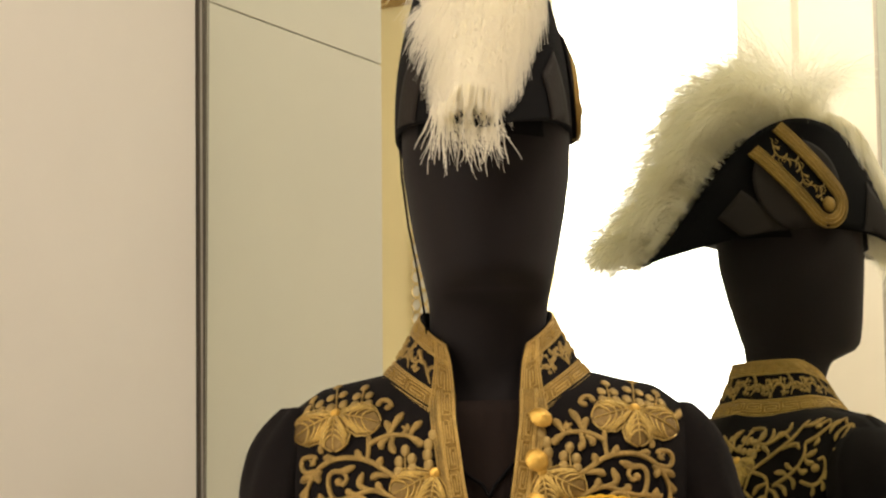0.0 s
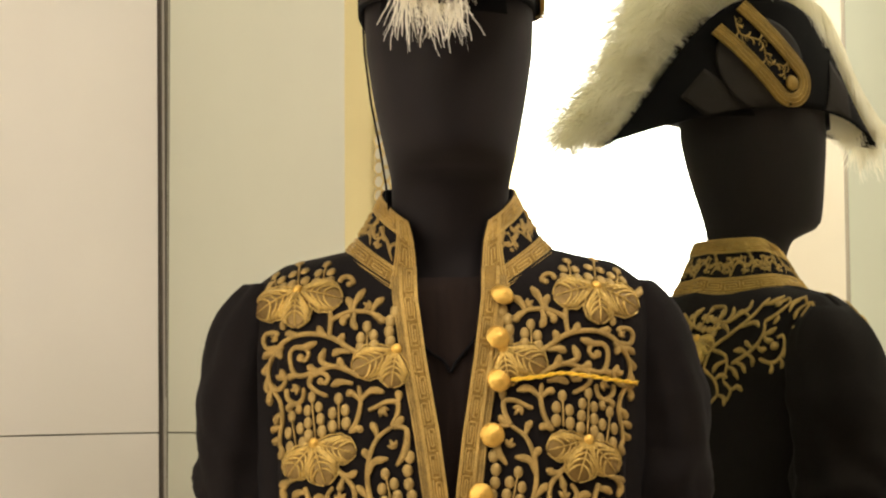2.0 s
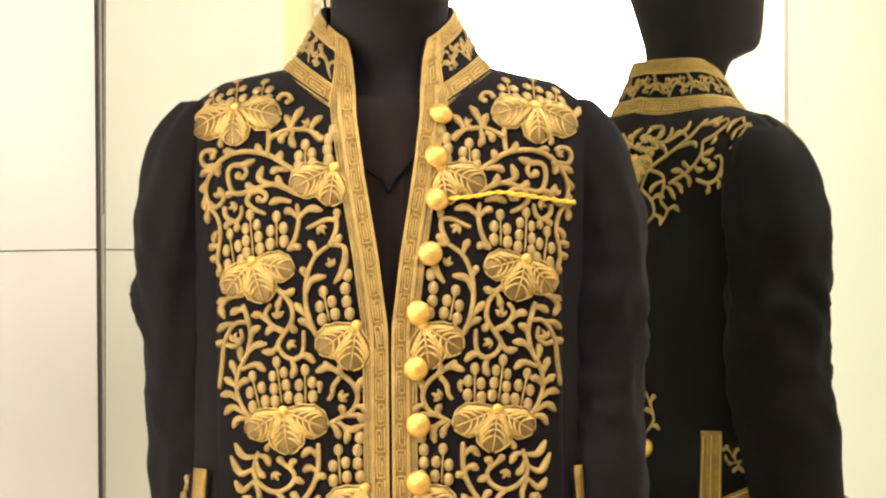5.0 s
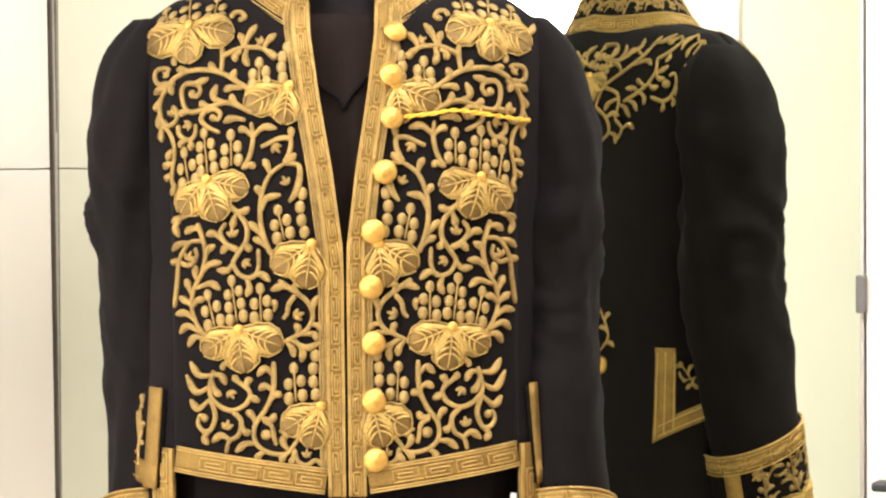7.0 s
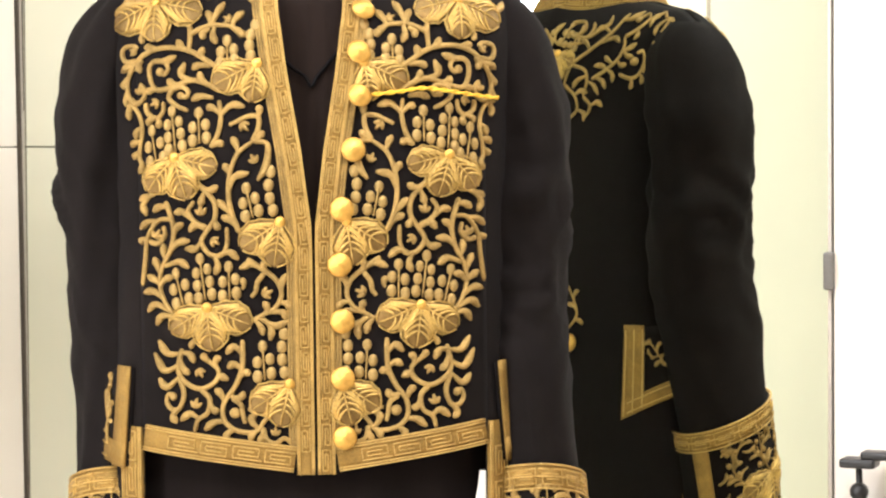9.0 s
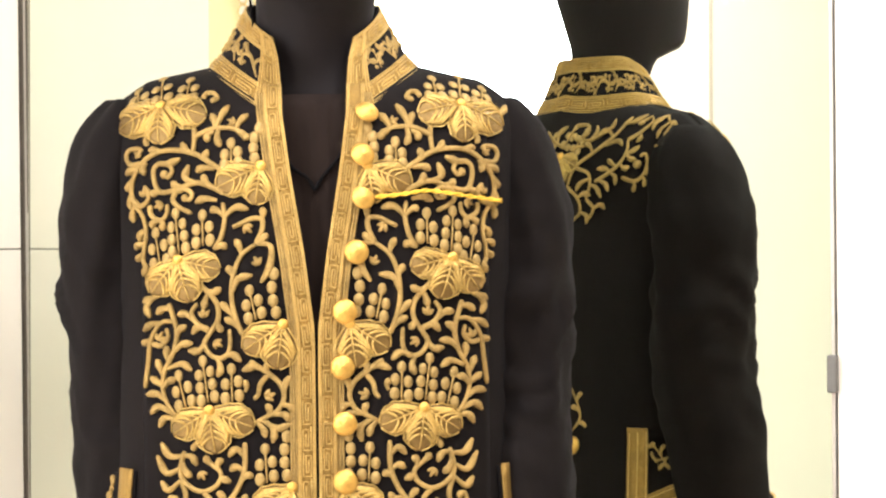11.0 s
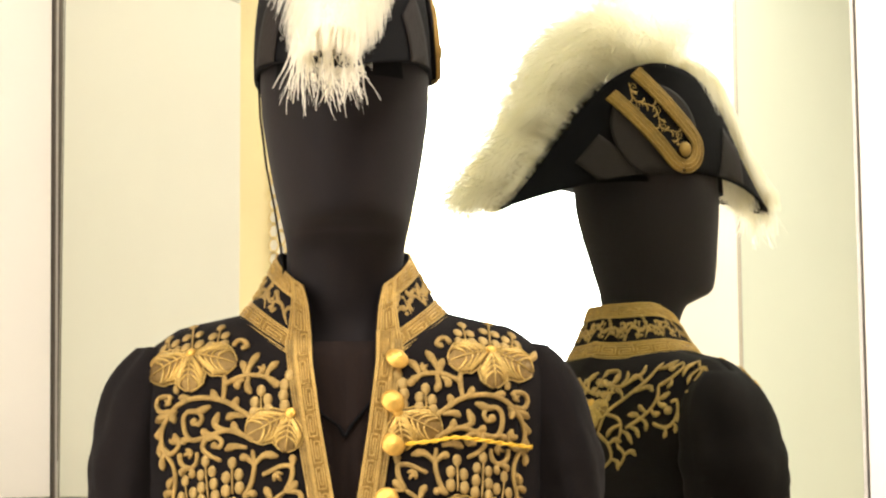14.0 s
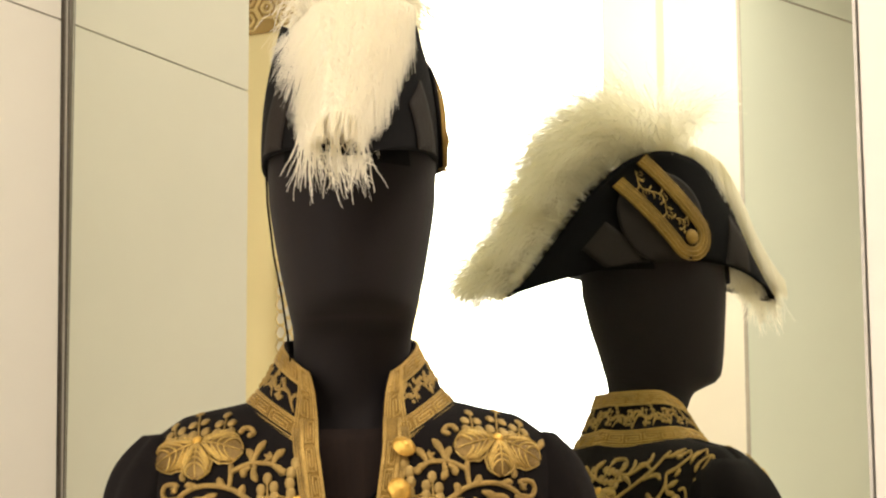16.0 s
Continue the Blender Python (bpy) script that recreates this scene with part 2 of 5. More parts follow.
plan_box("window_frame", -2.80, -2.21, BACK - 0.13, BACK - 0.03, 0.0, 0.05, CREAM, "", "", window, 0.004)
plan_box("window_frame", -2.80, -2.21, BACK - 0.13, BACK - 0.03, ROOM_TOP - 0.05, ROOM_TOP, CREAM, "", "", window, 0.004)
frieze = thing("frieze", PLAN, "brown and gold hexagon lattice frieze on the yellow wall", "frieze", kind="structure")
plan_box("ground_board", -3.6, -2.80, BACK, BACK + 0.008, 2.94, 3.28, FRIEZE, "", "", frieze)
s = Soup()
for i in range(14):
    for j in range(5):
        cx, cz = -3.55 + 0.06 * i, 2.98 + 0.062 * j + (0.034 if i % 2 else 0)
        for r, w in ((0.036, 0.004), (0.018, 0.005)):
            ring = [Vector((cx + r * math.cos(math.pi / 3 * k), BACK + 0.010, cz + r * math.sin(math.pi / 3 * k))) for k in range(7)]
            for a, b in zip(ring, ring[1:]):
                s.tube([a, b], w, 4, up=Vector((0, 1, 0)))
part("lattice", s, FRIEZE_GOLD, frieze, "raised gold hexagon lattice", smooth=False)
# tall patterned hanging beside the window
hanging = thing("lattice_hanging", PLAN, "white and gold lattice hanging on the yellow wall", "wall hanging")
plan_box("cloth", -3.21, -3.06, BACK + 0.001, BACK + 0.008, 1.47, 2.25, LINING, "white cloth ground", "", hanging)
s = Soup()
for i in range(6):
    for j in range(20):
        cx, cz = -3.197 + 0.024 * i, 1.50 + 0.04 * j + (0.02 if i % 2 else 0)
        ring = [Vector((cx + 0.016 * math.cos(math.pi / 3 * k), BACK + 0.010, cz + 0.02 * math.sin(math.pi / 3 * k))) for k in range(7)]
        for a, b in zip(ring, ring[1:]):
            s.tube([a, b], 0.0025, 4, up=Vector((0, 1, 0)))
part("lattice", s, FRIEZE_GOLD, hanging, "gold lattice", smooth=False)
# glass-clad wall that runs away behind the pier
glass_wall = thing("wall_glass_clad", PLAN @ Matrix.Translation((-1.84, BACK - 0.06, 0)) @ pose(0, 0, 0, 0, 0, -73.2 + 0.0),
                   "pale green glass-clad wall with a dark joint", "wall", kind="structure")
for z0, z1 in ((0.0, 2.92), (2.926, ROOM_TOP)):
    plan_box("panel", 0.0, 2.2, -0.09, 0.0, z0, z1, GREEN, "", "", glass_wall, 0.001)
plan_box("joint", 0.002, 2.2, -0.085, -0.004, 2.918, 2.928, JOINT, "", "", glass_wall)
plan_box("edge_strip", -0.003, 0.0, -0.09, 0.001, 0.0, ROOM_TOP, JOINT, "", "", glass_wall)

# unseen ceiling lights, added as fill to brighten the figure and the walls
def added_ceiling_light(x, y):
    ob = thing("added_ceiling_light", PLAN @ Matrix.Translation((x, y, ROOM_TOP)), "added unseen square white ceiling light with a glowing diffuser", "ceiling light",
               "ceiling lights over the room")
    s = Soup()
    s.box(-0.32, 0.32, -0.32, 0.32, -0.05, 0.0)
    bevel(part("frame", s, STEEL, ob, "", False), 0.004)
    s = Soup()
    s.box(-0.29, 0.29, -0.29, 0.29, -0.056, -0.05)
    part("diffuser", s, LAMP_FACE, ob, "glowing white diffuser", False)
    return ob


# each added fitting gets an area lamp that does the filling
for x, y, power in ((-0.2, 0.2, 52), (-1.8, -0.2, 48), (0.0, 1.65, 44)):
    added_ceiling_light(x, y)
    area("added_fill_lamp", 0.56, 0.56, power, PLAN @ Matrix.Translation((x, y, ROOM_TOP - 0.07)))
area("window_lamp", 0.55, 2.9, 60, PLAN @ Matrix.Translation((-2.505, BACK - 0.07, 1.6)) @ pose(0, 0, 0, 90, 0, 0), (1, 0.97, 0.92))

# ---- the dressed figure: local frame with x across, -y towards the viewer, z up ----
FIGURE = pose(-0.097, 2.238, 0, 0, 0, 2.5)
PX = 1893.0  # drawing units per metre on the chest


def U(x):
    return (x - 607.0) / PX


def Z(y):
    return 1.4565 - (y - 58.0) / PX


HALF_WIDTH = ((0.7, 0.205), (1.02, 0.200), (1.12, 0.191), (1.25, 0.188), (1.38, 0.196), (1.5, 0.206))
FRONT_DEPTH = ((0.7, 0.105), (1.02, 0.112), (1.15, 0.116), (1.3, 0.126), (1.4, 0.118), (1.5, 0.105))
BACK_DEPTH = ((0.7, 0.125), (1.02, 0.098), (1.1, 0.088), (1.3, 0.104), (1.4, 0.106), (1.5, 0.09))
OPENING = ((1.02, 0.0015), (1.235, 0.0015), (1.26, 0.002), (1.3285, 0.0105), (1.402, 0.0225), (1.46, 0.030), (1.56, 0.031))


def shoulder(u):
    return 1.531 - 0.222 * abs(u) - 0.9 * max(0, abs(u) - 0.16) ** 1.2


def chest(u, z, front=True):
    """Depth of the coat's front or back at (u, z)."""
    w = lerp_table(HALF_WIDTH, z)
    d = lerp_table(FRONT_DEPTH if front else BACK_DEPTH, z)
    k = max(0.0, 1 - min(1, abs(u) / w) ** 2.7) ** (1 / 2.7)
    q = max(0.0, min(1, (shoulder(u) - z) / 0.085))
    g = math.sqrt(1 - (1 - q) ** 2)
    return (-1 if front else 1) * d * k * g


def front_at(u, z, h=0.0):
    e = 0.003
    if h > 0:
        z, h = min(z, shoulder(u) - 0.004), h + 0.0018
    p = Vector((u, chest(u, z), z))
    du = Vector((2 * e, chest(u + e, z) - chest(u - e, z), 0))
    dz = Vector((0, chest(u, z + e) - chest(u, z - e), 2 * e))
    n = du.cross(dz).normalized()
    if n.y > 0:
        n = -n
    return p + n * h, n


def back_at(u, z, h=0.0):
    e = 0.003
    if h > 0:
        z, h = min(z, shoulder(u) - 0.004), h + 0.0018
    p = Vector((u, chest(u, z, False), z))
    du = Vector((2 * e, chest(u + e, z, False) - chest(u - e, z, False), 0))
    dz = Vector((0, chest(u, z + e, False) - chest(u, z - e, False), 2 * e))
    n = du.cross(dz).normalized()
    if n.y < 0:
        n = -n
    return p + n * h, n


def crease(p, size=0.0016):
    return -abs(noise.noise(Vector((p.x * 14, p.y * 14, p.z * 5)))) * size


def hem(u):
    return 1.024 + 0.14 * abs(u)


COLLAR_FOOT, COLLAR_TOP = (0.103, 0.115, 0.062), (0.063, 0.070, 0.037)  # half width, depth in front, depth behind


def coat_height(x, y):
    """Where a spot of the plan lies on the coat's shoulders."""
    lo, hi = 1.38, shoulder(x) - 0.001
    for _ in range(22):
        z = (lo + hi) / 2
        if abs(chest(x, z, y < 0)) > abs(y):
            lo = z
        else:
            hi = z
    return lo


def collar_at(a, v, h=0.0):
    """a: -1..1 round the neck from one front edge over the nape to the other; v: 0 foot, 1 top."""
    w = max(0.0, v) ** 0.8
    rx = COLLAR_FOOT[0] + (COLLAR_TOP[0] - COLLAR_FOOT[0]) * w
    gap = 0.0285 + 0.003 * max(0.0, v) + 0.0055 * max(0.0, v) ** 5
    ang = a * (math.pi - math.asin(gap / rx))
    k = 1 if math.cos(ang) < 0 else 2
    ry = COLLAR_FOOT[k] + (COLLAR_TOP[k] - COLLAR_FOOT[k]) * w
    f = max(0.0, 0.5 + 0.5 * math.cos(ang))
    fk = COLLAR_FOOT[k]
    z0 = coat_height(COLLAR_FOOT[0] * math.sin(ang), fk * math.cos(ang)) - 0.002
    z1 = 1.522 + 0.050 * (1 - (1 - min(1.0, f / 0.75)) ** 2)
    n = Vector((math.sin(ang) / rx, math.cos(ang) / ry, 10.0 * (0.15 + 0.3 * (1 - w)))).normalized()
    p = Vector((rx * math.sin(ang), ry * math.cos(ang), z0 + (z1 - z0) * v))
    return p + n * h, n


NECK = sorted((abs(p.x), p.z) for p in [collar_at(0.5 + 0.5 * i / 40, 0)[0] for i in range(41)])


def neckline(u):
    return lerp_table(NECK, abs(u)) if abs(u) < 0.1025 else 9.0


coat = thing("embroidered_coat", FIGURE, "black wool court coat heavily embroidered in gold thread", "coat")
CUT = 0.163


def front_panel(sign, a, b, bottom, name):
    s, n, m = Soup(), 34, 46
    rows = []
    for i in range(n + 1):
        row = []
        for j in range(m + 1):
            k = i / n
            v = 1 - (1 - j / m) ** 1.6
            z = 0.9
            for _ in range(4):
                u = a(z) + (b(z) - a(z)) * k
                top = min(shoulder(u), neckline(u) + 0.004)
                lo = bottom(u)
                z = lo + (top - lo) * v
            p, nrm = front_at(sign * u, z)
            row.append(p + nrm * crease(p))
        rows.append(row)
    s.grid(rows)
    ob = part(name, s, WOOL, coat)
    mod = ob.modifiers.new("cloth", "SOLIDIFY")
    mod.thickness, mod.offset = 0.003, 0
    return ob


for sign in (-1, 1):
    front_panel(sign, lambda z: lerp_table(OPENING, z), lambda z: CUT, hem, "front_panel")
    front_panel(sign, lambda z: CUT, lambda z: lerp_table(HALF_WIDTH, z), lambda u: 0.72, "side_panel")
rows = []
for i in range(61):
    row = []
    for j in range(47):
        v = 1 - (1 - j / 46) ** 1.6
        z = 1.0
        for _ in range(3):
            u = lerp_table(HALF_WIDTH, z) * (i / 30 - 1)
            z = 0.72 + (shoulder(u) - 0.72) * v
        p, nrm = back_at(u, z)
        row.append(p + nrm * crease(p, 0.003))
    rows.append(row)
s = Soup()
s.grid(rows)
ob = part("back_panel", s, WOOL, coat)
mod = ob.modifiers.new("cloth", "SOLIDIFY")
mod.thickness, mod.offset = 0.003, 0

# sleeves: centre line and radii from the shoulder to the wrist
ARM = ((1.478, 0.185, 0.002, 0.016, 0.030), (1.460, 0.187, 0.003, 0.036, 0.052), (1.440, 0.189, 0.004, 0.046, 0.062), (1.395, 0.195, 0.006, 0.049, 0.071),
       (1.36, 0.198, 0.008, 0.053, 0.075), (1.28, 0.199, 0.012, 0.052, 0.076), (1.20, 0.197, 0.010, 0.050, 0.075), (1.12, 0.194, -0.004, 0.048, 0.070),
       (1.04, 0.191, -0.026, 0.047, 0.064), (0.97, 0.190, -0.048, 0.047, 0.060), (0.88, 0.190, -0.074, 0.046, 0.057))


ARM_CURVES = {col: [tuple(p) for p in smooth_path(sorted((r[0], r[col]) for r in ARM), 8)] for col in (1, 2, 3, 4)}


def arm_at(z, col):
    return lerp_table(ARM_CURVES[col], z)


def sleeve_at(sign, z, ang, grow=0.0):
    """ang 0 points to the viewer, 90 outwards."""
    # slight fall of the ring towards the back follows the bent arm
    x = arm_at(z, 1) + (arm_at(z, 3) + grow) * math.sin(ang) + (0.006 - 0.005 * min(1, max(0, (z - 1.33) / 0.10)) + 0.09 * max(0, 1.16 - z) if sign > 0 else 0)
    y = arm_at(z, 2) - (arm_at(z, 4) + grow) * math.cos(ang) + (0.055 * min(1, max(0, (1.32 - z) / 0.25)) if sign < 0 else 0.006 * min(1, max(0, (z - 1.30) / 0.1)) + 0.20 * max(0, 1.10 - z))
    yc = y + (arm_at(z, 4) + grow) * math.cos(ang)
    return Vector((sign * x, y, z + (0.40 if z < 1.08 else 0.40 * max(0, (1.2 - z) / 0.12)) * (y - yc) * -0.9))


for sign in (-1, 1):
    rows = []
    for i in range(70):
        z = 1.478 - (1.478 - 0.86) * i / 69
        row = []
        for k in range(40):
            a = 2 * math.pi * k / 40
            p = sleeve_at(sign, z, a)
            d = Vector((sign * math.sin(a), -math.cos(a), 0))
            fold = noise.noise(Vector((math.cos(a) * 1.2 + sign * 9, math.sin(a) * 1.2, z * 9 + 2 * math.sin(a)))) * 0.0065
            # slanting drag folds gather round the elbow
            slant = z + 0.05 * math.cos(a + 0.6) + 0.012 * math.sin(3 * a)
            wave = abs(noise.noise(Vector((math.cos(a) * 0.8, math.sin(a) * 0.8 + sign * 3, slant * 26)))) - 0.36
            fold += 0.019 * math.exp(-((z - 1.24) / 0.13) ** 2) * wave
            fold -= 0.004 * math.exp(-((z - 1.455) / 0.02) ** 2)
            row.append(p + d * fold)
        rows.append(row)
    s = Soup()
    s.grid(rows, close_u=True, caps=True)
    part("sleeve", s, WOOL, coat)

# ---- embroidery ----

def ribbon(soup, line, width, lift, surf, half_round=0.0008):
    """A flat band that follows a 2D line on a surface; the line is its left edge, the width goes to its right."""
    rows, n = [], len(line)
    for i, p in enumerate(line):
        d = (line[min(i + 1, n - 1)] - line[max(i - 1, 0)]).normalized()
        r = Vector((d.y, -d.x))
        row = []
        for k, h in ((0, 0.0), (0.0, lift), (0.33, lift + half_round), (0.67, lift + half_round), (1.0, lift), (1.0, 0.0)):
            q = p + r * (width * k)
            row.append(surf(q.x, q.y, h)[0])
        rows.append(row)
    soup.grid(rows)


def along(line, step):
    """Walks a 2D line at even steps: points and directions."""
    out, left = [], 0.0
    for a, b in zip(line, line[1:]):
        d = (b - a).length
        if d < 1e-9:
            continue
        k = left
        while k < d:
            out.append((a + (b - a) * (k / d), (b - a) / d))
            k += step
        left = k - d
    return out


def key_band(line, width, surf, parent, flip=1.0, lift=0.0016, step=0.034):
    """Gold braid with raised edge cords and a Greek key cord down its middle."""
    base, cords = Soup(), Soup()
    if flip < 0:
        line2 = list(reversed(line))
    else:
        line2 = line
    ribbon(base, line2, width, lift, surf)
    n = len(line2)
    for k in (0.03, 0.13, 0.87, 0.97):
        pts = []
        for i, p in enumerate(line2):
            d = (line2[min(i + 1, n - 1)] - line2[max(i - 1, 0)]).normalized()
            q = p + Vector((d.y, -d.x)) * (width * k)
            pts.append(surf(q.x, q.y, lift + 0.0012)[0])
        cords.tube(pts, 0.0008, 5)
    marks = along(line2, step)
    for i, (p, d) in enumerate(marks[:-1]):
        r = Vector((d.y, -d.x))
        s0 = 1 if i % 2 else -1
        shape = ((0.02, 0.27), (0.94, 0.27), (0.94, 0.73), (0.14, 0.73), (0.14, 0.42), (0.78, 0.42), (0.78, 0.58), (0.30, 0.58))
        pts = []
        for a, b in shape:
            bb = b if s0 > 0 else 1 - b
            q = p + d * (a * step) + r * (bb * width)
            pts.append(surf(q.x, q.y, lift + 0.0014)[0])
        fine = []
        for a, b in zip(pts, pts[1:]):
            fine += [a, (a + b) / 2]
        cords.tube(fine + [pts[-1]], 0.00075, 4)
    band = part("braid_band", base, GOLD_BRAID, parent, "gold braid band with a raised key pattern")
    part("key_cord", cords, GOLD_KEY, band, "bright gold raised key cord")


def mirror_line(line):
    return [Vector((-p.x, p.y)) for p in line]


# front edge bands with the corner and the hem
for sign in (-1, 1):
    edge = [Vector((lerp_table(OPENING, z), z)) for z in [1.0255 + 0.4595 * i / 60 for i in range(61)]]
    width = 0.0160
    low = [Vector((0.0015 + (CUT - 0.003) * i / 24, hem(0.0015 + (CUT - 0.003) * i / 24) + 0.001)) for i in range(25)]
    e2 = edge if sign > 0 else mirror_line(edge)
    l2 = low if sign > 0 else mirror_line(low)
    key_band(e2, width, front_at, coat, flip=1 if sign > 0 else -1, step=0.0245)
    key_band([p for p in l2 if abs(p.x) > width], 0.0245, front_at, coat, flip=-1 if sign > 0 else 1, step=0.030)
    # ribbed braid beside the edge band
    s = Soup()
    for k in range(3):
        pts = [front_at(sign * (lerp_table(OPENING, 1.045 + 0.432 * i / 60) + width + 0.0013 + 0.0026 * k), 1.045 + 0.432 * i / 60, 0.0012)[0] for i in range(61)]
        s.tube(pts, 0.0013, 6)
    part("ribbed_braid", s, GOLD, coat, "narrow ribbed gold braid")
    # tail edge
    tail = [Vector((CUT, 0.74 + (hem(CUT) + 0.022 - 0.74) * i / 24)) for i in range(25)]
    t2 = tail if sign > 0 else mirror_line(tail)
    key_band(t2, 0.019, front_at, coat, flip=1 if sign > 0 else -1)
    if sign > 0:
        s = Soup()
        s.grid([[Vector((CUT - 0.010 * k - 0.004 * math.sin(z * 60) * k, chest(CUT, z) + 0.006 + 0.004 * k, z)) for k in (0, 0.5, 1)] for z in [0.74 + 0.28 * i / 16 for i in range(17)]])
        ob = part("lining_strip", s, LINING, coat, "white turned-back lining")
        mod = ob.modifiers.new("cloth", "SOLIDIFY")
        mod.thickness = 0.002


def vine(soup, pts2, surf, r0=0.0026, hooks=True, seed=0, spacing=0.0165, hook=0.013, taper=0.45):
    line = smooth_path(pts2, 6)
    rng = random.Random(seed)
    n = len(line)
    pts = [surf(p.x, p.y, 0.0012)[0] for p in line]
    soup.tube(pts, [r0 * (1 - taper * i / (n - 1)) * min(1.0, 0.45 + 0.14 * i) for i in range(n)], 6, flat=0.48)
    for end in (line[-1],):
        p, nn = surf(end.x, end.y, 0.001)
        soup.dome(p, nn, r0 * 1.25, r0 * 0.9)
    if not hooks:
        return
    marks = along(line, spacing)
    for i, (p, d) in enumerate(marks):
        if i == 0:
            continue
        turn = 1 if (i + seed) % 2 else -1
        size = hook * rng.uniform(0.8, 1.15)
        comma(soup, p, d, turn, size, surf, r0 * 1.12)


def comma(soup, p, d, turn, size, surf, r):
    """A short hooked sprout with a swollen tip."""
    pts, rad, q = [], [], Vector(p)
    start = math.atan2(d.y, d.x)
    for k in range(9):
        t = k / 8
        pts.append(surf(q.x, q.y, 0.0012)[0])
        rad.append(r * (0.62, 0.66, 0.74, 0.88, 1.05, 1.20, 1.22, 0.98, 0.32)[k])
        a = start + turn * (0.35 + 1.75 * t ** 1.1)
        q = q + Vector((math.cos(a), math.sin(a))) * (size * 1.4 / 8)
    soup.tube(pts, rad, 6, flat=0.45)


def fill(surf, inside, taken, tries, parent, gap=0.0090, size=0.0122, r=0.0027, seed=40, box=(0.046, 0.188, 1.066, 1.50)):
    """Small sprouts and curls in the spaces that the large motifs leave."""
    rng = random.Random(seed)
    for _ in range(tries):
        q = Vector((rng.uniform(box[0], box[1]), rng.uniform(box[2], box[3])))
        if not inside(q) or min((q - o).length for o in taken) < gap:
            continue
        taken.append(q)
        s = Soup()
        an = rng.uniform(0, 2 * math.pi)
        d = Vector((math.cos(an), math.sin(an)))
        if rng.random() < 0.12:
            spiral(s, q, size * 0.45, surf, an, 1.2, rng.choice((-1, 1)), r * 0.62)
        else:
            comma(s, q - d * 0.005, d, rng.choice((-1, 1)), size, surf, r)
        part("vine_sprout", s, GOLD, parent)


def spiral(soup, c, r, surf, start=0.0, turns=1.35, turn=1, w=0.0022):
    pts, rad = [], []
    for k in range(22):
        t = k / 21
        a = start + turn * 2 * math.pi * turns * t
        rr = r * (1 - 0.82 * t)
        q = Vector((c[0] + rr * math.cos(a), c[1] + rr * math.sin(a)))
        pts.append(surf(q.x, q.y, 0.0012)[0])
        rad.append(w * (1 - 0.35 * t))
    soup.tube(pts, rad, 6, flat=0.48)
    p, n = surf(c[0] + r * 0.15 * math.cos(start + turn * 2 * math.pi * turns), c[1] + r * 0.15 * math.sin(start + turn * 2 * math.pi * turns), 0.0005)
    soup.dome(p, n, w * 1.5, w * 1.1)


def blossom(soup, c, size, surf, ang=0.5):
    """A small tulip-like bud."""
    for k, (da, ln) in enumerate(((-0.75, 0.9), (0, 1.1), (0.75, 0.9))):
        a = ang + da
        pts, rad = [], []
        for i in range(6):
            t = i / 5
            q = Vector((c[0] + math.cos(a) * size * ln * t, c[1] + math.sin(a) * size * ln * t))
            pts.append(surf(q.x, q.y, 0.0012 + 0.001 * math.sin(t * 3.1))[0])
            rad.append(size * (0.30 - 0.22 * abs(t - 0.45) * 1.5))
        soup.tube(pts, rad, 6, flat=0.55)


def sprig(soup, foot, tip, surf, pairs=3, r=0.0043):
    a, b = Vector(foot), Vector(tip)
    d = (b - a)
    side = Vector((-d.y, d.x)).normalized()
    soup.tube([surf(*(a + d * (k / 5)), 0.0012)[0] for k in range(6)], 0.0009, 5)
    for i in range(pairs):
        q = a + d * ((i + 0.35) / (pairs + 0.35))
        for sgn in (-1, 1):
            c = q + side * (sgn * r * 1.15)
            p, n = surf(c.x, c.y, 0.0002)
            soup.dome(p, n, r * (1 - 0.06 * i), r * 0.62, 3, 8)
    p, n = surf(b.x, b.y, 0.0002)
    soup.dome(p, n, r * 0.9, r * 0.6, 3, 8)


BERRY = Soup()
BERRY.dome(Vector((0, 0, 0)), Vector((0, 0, 1)), 1.0, 0.50, 4, 10, up=Vector((0, 1, 0)))
BERRY_MESH = mesh("berry", BERRY, GOLD_BERRY)


def berry(parent, p, n, r):
    ob = new("berry", BERRY_MESH)
    ob.parent = parent
    ob.matrix_basis = Matrix.Translation(p) @ n.to_track_quat("Z", "Y").to_matrix().to_4x4() @ Matrix.Diagonal((r, 1.28 * r, r, 1))


def sprig_part(foot, tip, surf, parent, pairs=3, r=0.0046):
    a, b = Vector(foot), Vector(tip)
    d = (b - a)
    side = Vector((-d.y, d.x)).normalized()
    s = Soup()
    s.tube([surf(*(a + d * (k / 5 * 0.9)), 0.0012)[0] for k in range(6)], 0.0011, 5)
    ob = part("berry_sprig", s, GOLD, parent)
    for i in range(pairs):
        q = a + d * ((i + 0.35) / (pairs + 0.35))
        for sgn in (-1, 1):
            c = q + d.normalized() * (0.0012 * sgn) + side * (sgn * r * (1.28 - 0.10 * i))
            berry(ob, *surf(c.x, c.y, 0.0002), r * (1 - 0.06 * i))
    berry(ob, *surf(b.x, b.y, 0.0002), r * 0.9)


